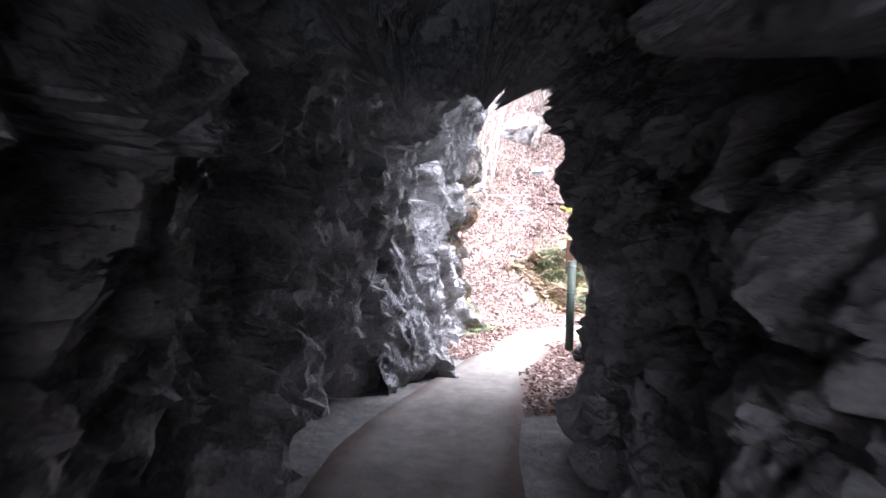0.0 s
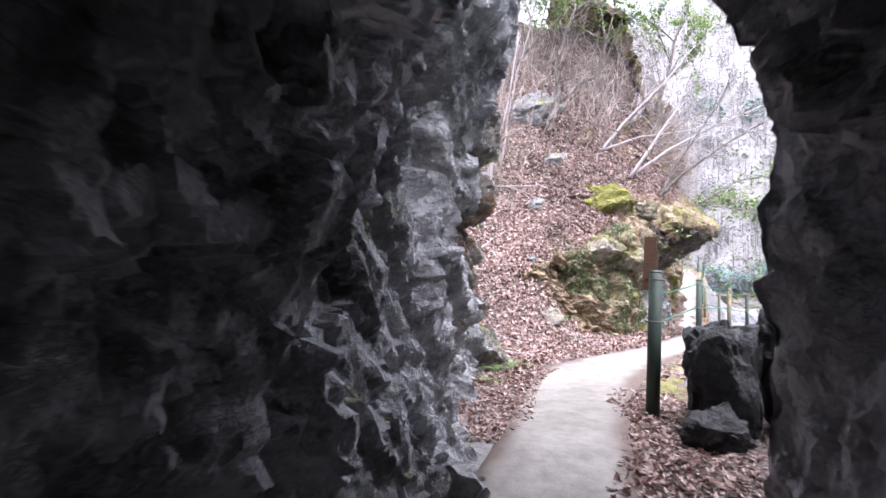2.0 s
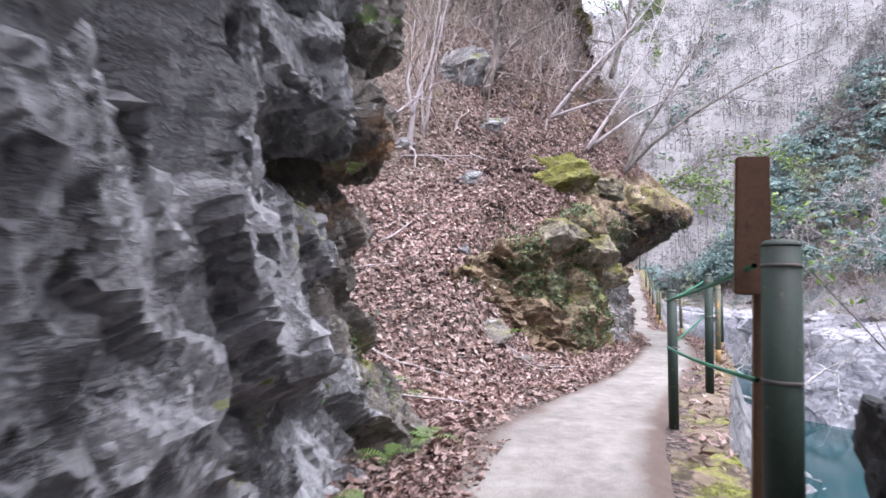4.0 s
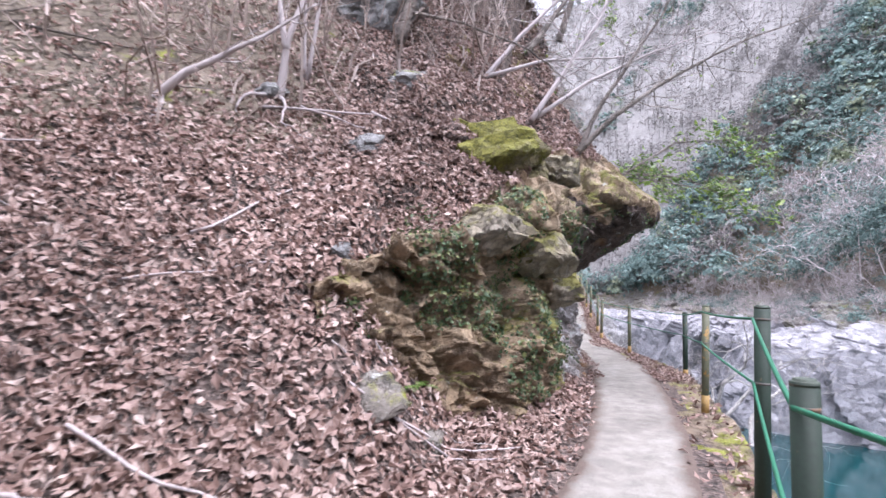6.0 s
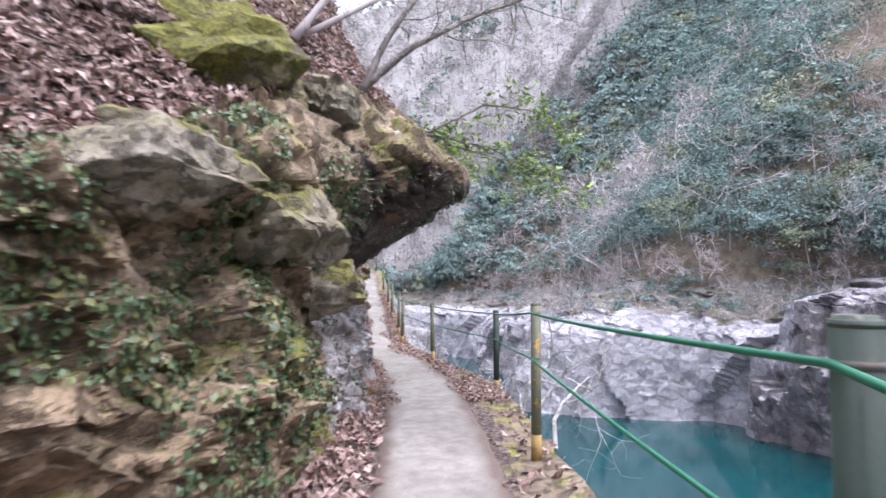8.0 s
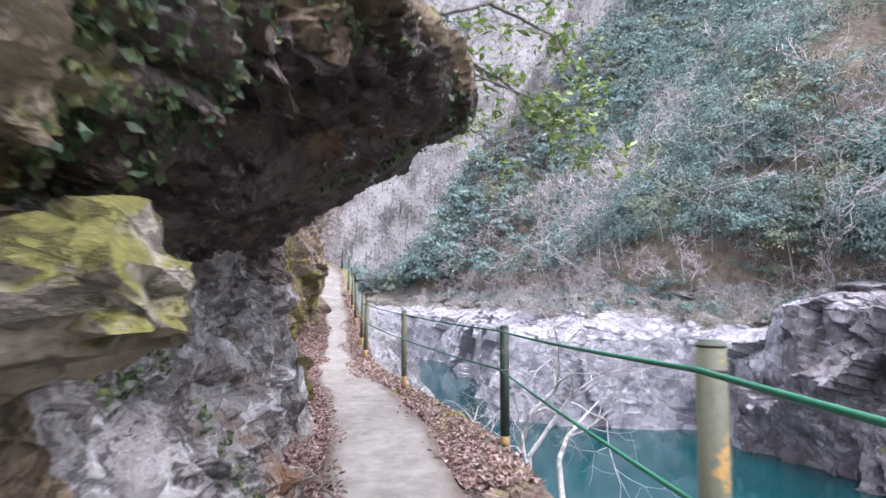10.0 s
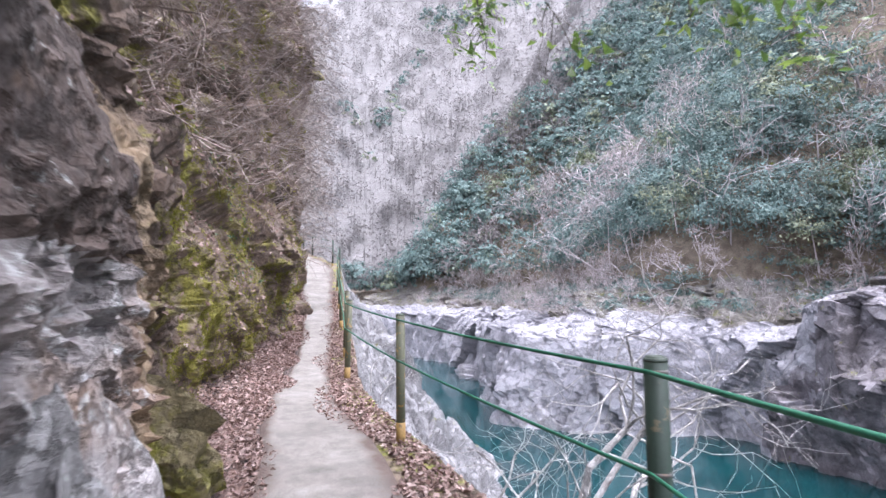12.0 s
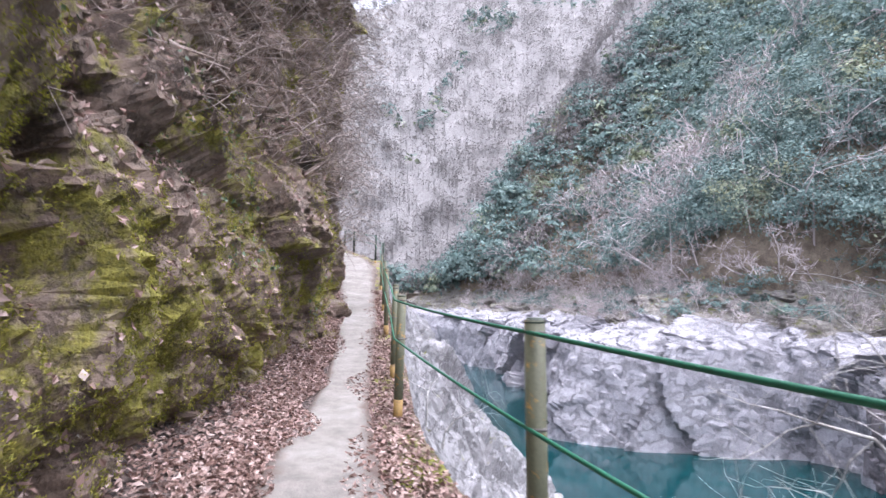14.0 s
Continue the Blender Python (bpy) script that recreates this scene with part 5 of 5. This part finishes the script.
for k, (x, y, z, aim, size, r) in enumerate([(8.0, 23.2, -2.2, (0.1, 0.1, 1), 2.1, 0.06), (8.5, 23.6, -2.6, (0.3, -0.1, 1), 2.4, 0.06), (8.3, 22.8, -2.4, (-0.2, 0.1, 1), 1.9, 0.055), (8.8, 23.0, -2.4, (0.4, 0.2, 0.8), 2.2, 0.06), (7.3, 21.9, -2.0, (0.15, 0.2, 1), 1.3, 0.04), (7.0, 21.4, -1.8, (0.3, 0.1, 0.8), 1.2, 0.035), (6.6, 27.0, -0.7, (0.3, 0.2, 0.9), 0.6, 0.015), (6.75, 28.2, -0.7, (0.3, 0.0, 0.9), 0.6, 0.015), (7.1, 31.5, -0.8, (0.2, 0.1, 1), 0.9, 0.02)]):
    tree("bank_shrub", x, y, z, aim, size, r, 3, "pale tangled bare shrub growing from the river bank", 45 + k, M_PALEWOOD, 0, 0.1, 0.75, -0.04, 0.32, 3)
tree("sapling", 2.75, 8.9, -0.9, (0.1, 0.1, 1), 1.6, 0.014, 2, "thin green-leaved sapling below the fence", 49, None, 170, 0.07, 0.5, 0.1, 0.1, 3)


# ---- brush, ivy, twigs and moss on the near rocks ----
def scatter(rng, name, count, test):
    """Places and outward normals on a rock face, where test(P, N) holds."""
    P, N = SURFACES[name]
    P, N = P.reshape(-1, 3), N.reshape(-1, 3)
    ok = np.flatnonzero(test(P, N))
    k = ok[rng.integers(len(ok), size=count)]
    return P[k] + rng.normal(0, 0.015, (count, 3)), N[k]


def build_brush():
    rng = np.random.default_rng(14)
    kinds = [branching(rng, (0, 0, 0), (rng.normal(0, 0.3), rng.normal(0, 0.3), 1), 0.7, 0.012, 2, 0.6, 0.1, 3, 0.25, 3, 0.65)[0] for _ in range(8)]
    s = Soup()
    n = 0
    while n < 520:
        x, y = rng.uniform(-6, 3.2), rng.uniform(14, 20.5)
        z = ground_z(np.array([x]), np.array([y]))[0]
        n += 1
        if z < 2.9 + 0.7 * (x > -1.5) or rng.random() > (z - 2.3) / 3:
            continue
        s.add(*tubes(placed(kinds[rng.integers(8)], (x, y, z - 0.05), rng.uniform(0.7, 2.0), rng.uniform(0, 6.3)), 3))
    tagged(s.build("brush", M_DRYTWIG), "tangled dry brush on the upper slope", "brush", kind="stuff")
    # dry twigs hanging on the tall cliff
    s = Soup()
    P, N = scatter(rng, "mossy_cliff", 2300, lambda p, n: (p[:, 1] > 21.5) & (p[:, 1] < 36) & (p[:, 2] > 1.9) & (p[:, 2] < 10.5) & (vnoise(p, 2.2, 6) + 0.12 * (p[:, 2] - 4) > -0.05))
    hang = [branching(rng, (0, 0, 0), (1, rng.normal(0, 0.8), rng.normal(-0.1, 0.6)), 0.55, 0.008, 2, 0.8, -0.1, 3, 0.3, 2, 0.7)[0] for _ in range(8)]
    for p in P:
        s.add(*tubes(placed(hang[rng.integers(8)], p, rng.uniform(0.5, 1.6), rng.uniform(-1.3, 1.0)), 3))
    tagged(s.build("dry_twigs", M_DRYTWIG), "dry brown twigs and roots hanging on the cliff", "brush", kind="stuff")


build_brush()


def build_small_leaves():
    rng = np.random.default_rng(15)
    s = Soup()
    P, N = scatter(rng, "rock_wall", 9000, lambda p, n: (p[:, 1] < 17.5) & (p[:, 2] < 2.6) & (p[:, 2] > 0.2) & (vnoise(p, 0.55, 31) > 0.05))
    s.add(*leaves(rng, P + N * 0.02, N + (0, 0, 0.4), 0.05, 0.7, 0.1, 0.5))
    P, N = scatter(rng, "mossy_cliff", 1700, lambda p, n: (p[:, 1] > 21.5) & (p[:, 1] < 34) & (p[:, 2] < 7) & (vnoise(p, 0.9, 32) > 0.35))
    s.add(*leaves(rng, P + N * 0.03, N + (0, 0, 0.4), 0.06, 0.65, 0.1, 0.5))
    P, N = scatter(rng, "cliff_face", 260, lambda p, n: (p[:, 1] > 8.2) & (p[:, 2] < 0.9) & (vnoise(p, 0.5, 33) > 0.2))
    s.add(*leaves(rng, P + N * 0.03, N + (0, 0, 0.5), 0.06, 0.5, 0.1, 0.5))
    tagged(s.build("ivy", M_IVY), "small green ivy leaves creeping over the rocks", "ivy", kind="stuff")
    s = Soup()
    P, N = scatter(rng, "rock_wall", 20000, lambda p, n: (np.abs(n[:, 2]) > 0.3) & (p[:, 2] > 1.2) & (np.tile(np.arange(SURFACES["rock_wall"][0].shape[1]), SURFACES["rock_wall"][0].shape[0]) > 0.6 * SURFACES["rock_wall"][0].shape[1]))
    N = np.where(N[:, 2:] < 0, -N, N)
    s.add(*leaves(rng, P + N * 0.03, N, 0.085, 0.5, 0.2, 0.4))
    P, N = scatter(rng, "mossy_cliff", 11000, lambda p, n: (n[:, 2] > 0.1) & (p[:, 1] < 36) & (p[:, 2] < 9))
    s.add(*leaves(rng, P + N * 0.03, N, 0.075, 0.5, 0.2, 0.45))
    tagged(s.build("caught_leaves", M_DEADLEAF), "brown leaves caught on the rock ledges", "leaves", kind="stuff")
    # moss tufts
    s = Soup()
    P, N = scatter(rng, "mossy_cliff", 105000, lambda p, n: (p[:, 1] > 22) & (p[:, 1] < 32) & (p[:, 2] < 3.9) & (vnoise(p, 1.1, 35) + 0.25 * (2.9 - p[:, 2]) > 0.05))
    s.add(*leaves(rng, P + N * 0.02, N * 0.6 + (0, 0, 0.3), 0.025, 0.32, 0.1, 0.8))
    tagged(s.build("moss_tufts", M_MOSSTUFT), "bright yellow-green moss hanging on the cliff", "moss", kind="stuff")


M_MOSSTUFT = island_material("moss_fronds", [(0.0, (0.13, 0.135, 0.022)), (0.5, (0.25, 0.25, 0.036)), (1.0, (0.4, 0.37, 0.07))], 0.9, 0.2)
build_small_leaves()


# ---- fallen sticks ----
def stick(x, y, length, radius, turn, label, seed):
    rng = np.random.default_rng(seed)
    n = 7
    ang = radians(turn)
    pts = []
    for k in range(n):
        px, py = x + math.cos(ang) * length * (k / (n - 1) - 0.5), y + math.sin(ang) * length * (k / (n - 1) - 0.5)
        px, py = px + rng.normal(0, 0.015), py + rng.normal(0, 0.015)
        pts.append((px, py, ground_z(np.array([px]), np.array([py]))[0] + 0.05 + radius))
    v, f = rod(pts, [radius * (1 - 0.09 * k) for k in range(n)])
    return tagged(mesh_object("stick", v, f, M_BARK if seed % 2 else M_TWIG, True), label, "stick", "sticks on the slope")


rs = random.Random(3)
for k in range(34):
    stick(rs.uniform(-4.5, 0.9), rs.uniform(10.6, 15.6), rs.uniform(0.4, 1.5), rs.uniform(0.006, 0.02), rs.uniform(-40, 60), "thin dead stick lying on fallen leaves", k)


# ---- dead trunks on the far bank ----
def dead_trunk(points, radius, label, seed):
    rng = np.random.default_rng(seed)
    pts = np.array(points, float)
    tt = np.linspace(0, 1, 12)
    line = np.stack([np.interp(tt, np.linspace(0, 1, len(pts)), pts[:, k]) for k in range(3)], 1) + rng.normal(0, 0.05, (12, 3))
    v, f = rod(line, radius * (1 - 0.5 * tt), 8)
    trunk = mesh_object("dead_trunk", v, f, M_PALEWOOD, True)
    for k in range(6):
        p = line[rng.integers(5, 12)]
        q = p + rng.normal(0, 1, 3) * (0.8, 0.8, 0.6)
        v, f = rod(np.linspace(p, q, 4), [0.05, 0.04, 0.03, 0.015], 5)
        mesh_object("snag", v, f, M_PALEWOOD, True, trunk)
    return tagged(trunk, label, "log")


dead_trunk([(38.9, 60, -0.6), (41.0, 60, 1.6), (43.4, 60, 4.4), (45.2, 60, 6.3)], 0.2, "bleached dead tree trunk leaning on the far bank", 2)
dead_trunk([(44.2, 59.8, 7.5), (45.2, 60, 6.9), (47.0, 60, 6.2)], 0.16, "broken bleached trunk end lodged on the far bank", 6)
dead_trunk([(52.4, 52.2, 9.3), (54.2, 50.8, 9.8), (56, 49.5, 10.6)], 0.16, "bleached dead tree trunk leaning on the far bank", 4)


# ---- ferns ----
def fern(x, y, z, size, seed):
    rng = np.random.default_rng(seed)
    ob = new("fern")
    ob.matrix_world = pose(x, y, z)
    for k in range(7):
        a = rng.uniform(0, 2 * math.pi)
        pts = []
        for i in range(14):
            u = i / 13
            r = size * u
            pts.append((math.cos(a) * r, math.sin(a) * r, size * (0.75 * u - 0.8 * u * u)))
        pts = np.array(pts)
        side = np.array([-math.sin(a), math.cos(a), 0])
        v, f = [], []
        for i in range(1, 14):
            w = size * 0.22 * math.sin(math.pi * min(1, i / 13 + 0.08))
            ahead = (pts[i] - pts[i - 1]) * 0.55
            for sg in (-1, 1):
                b = len(v)
                tip = pts[i] + side * sg * w + (0, 0, -0.15 * w) + ahead
                v += [pts[i] - ahead * 0.4, (pts[i] + tip) / 2 - ahead * 0.35, tip, (pts[i] + tip) / 2 + ahead * 0.5, pts[i] + ahead * 0.4]
                f.append((b, b + 1, b + 2, b + 3, b + 4))
        mesh_object("frond", np.array(v), f, M_FERN, False, ob)
    return tagged(ob, "small green fern growing at the rock foot", "fern", "ferns")


M_FERN = island_material("fern_green", [(0.0, (0.06, 0.12, 0.025)), (0.5, (0.11, 0.2, 0.04)), (1.0, (0.18, 0.28, 0.07))], 0.5, 0.3)
for k, (x, y, size) in enumerate([(0.02, 9.4, 0.3), (-0.15, 9.0, 0.25), (-0.75, 11.1, 0.4), (-1.1, 10.9, 0.35), (-0.45, 10.8, 0.3), (0.6, 13.3, 0.25), (3.35, 20.7, 0.22), (3.4, 27.0, 0.3), (-0.1, 8.3, 0.22)]):
    fern(x, y, float(ground_z(np.array([x]), np.array([y]))[0]) + 0.06, size, 70 + k)
for k, (y, z, x) in enumerate([(8.3, 2.45, -0.1), (8.7, 1.75, -0.35)]):
    fern(x, y, z, 0.16, 90 + k)


stone("mossy_boulder", 3.15, 20.75, 0.35, (0.5, 0.75, 0.85), M_MOSSCAP, "tall mossy rock at the end of the rock wall", 81, 25)
stone("mossy_boulder", 3.36, 21.5, 0.25, (0.6, 0.75, 0.75), M_MOSSCAP, "low mossy rock beside the leafy path edge", 82, 60)
stone("boulder", 3.3, 20.25, 0.38, (0.52, 0.8, 0.95), M_LICHEN, "grey lichened rock at the foot of the wall", 83, 15)
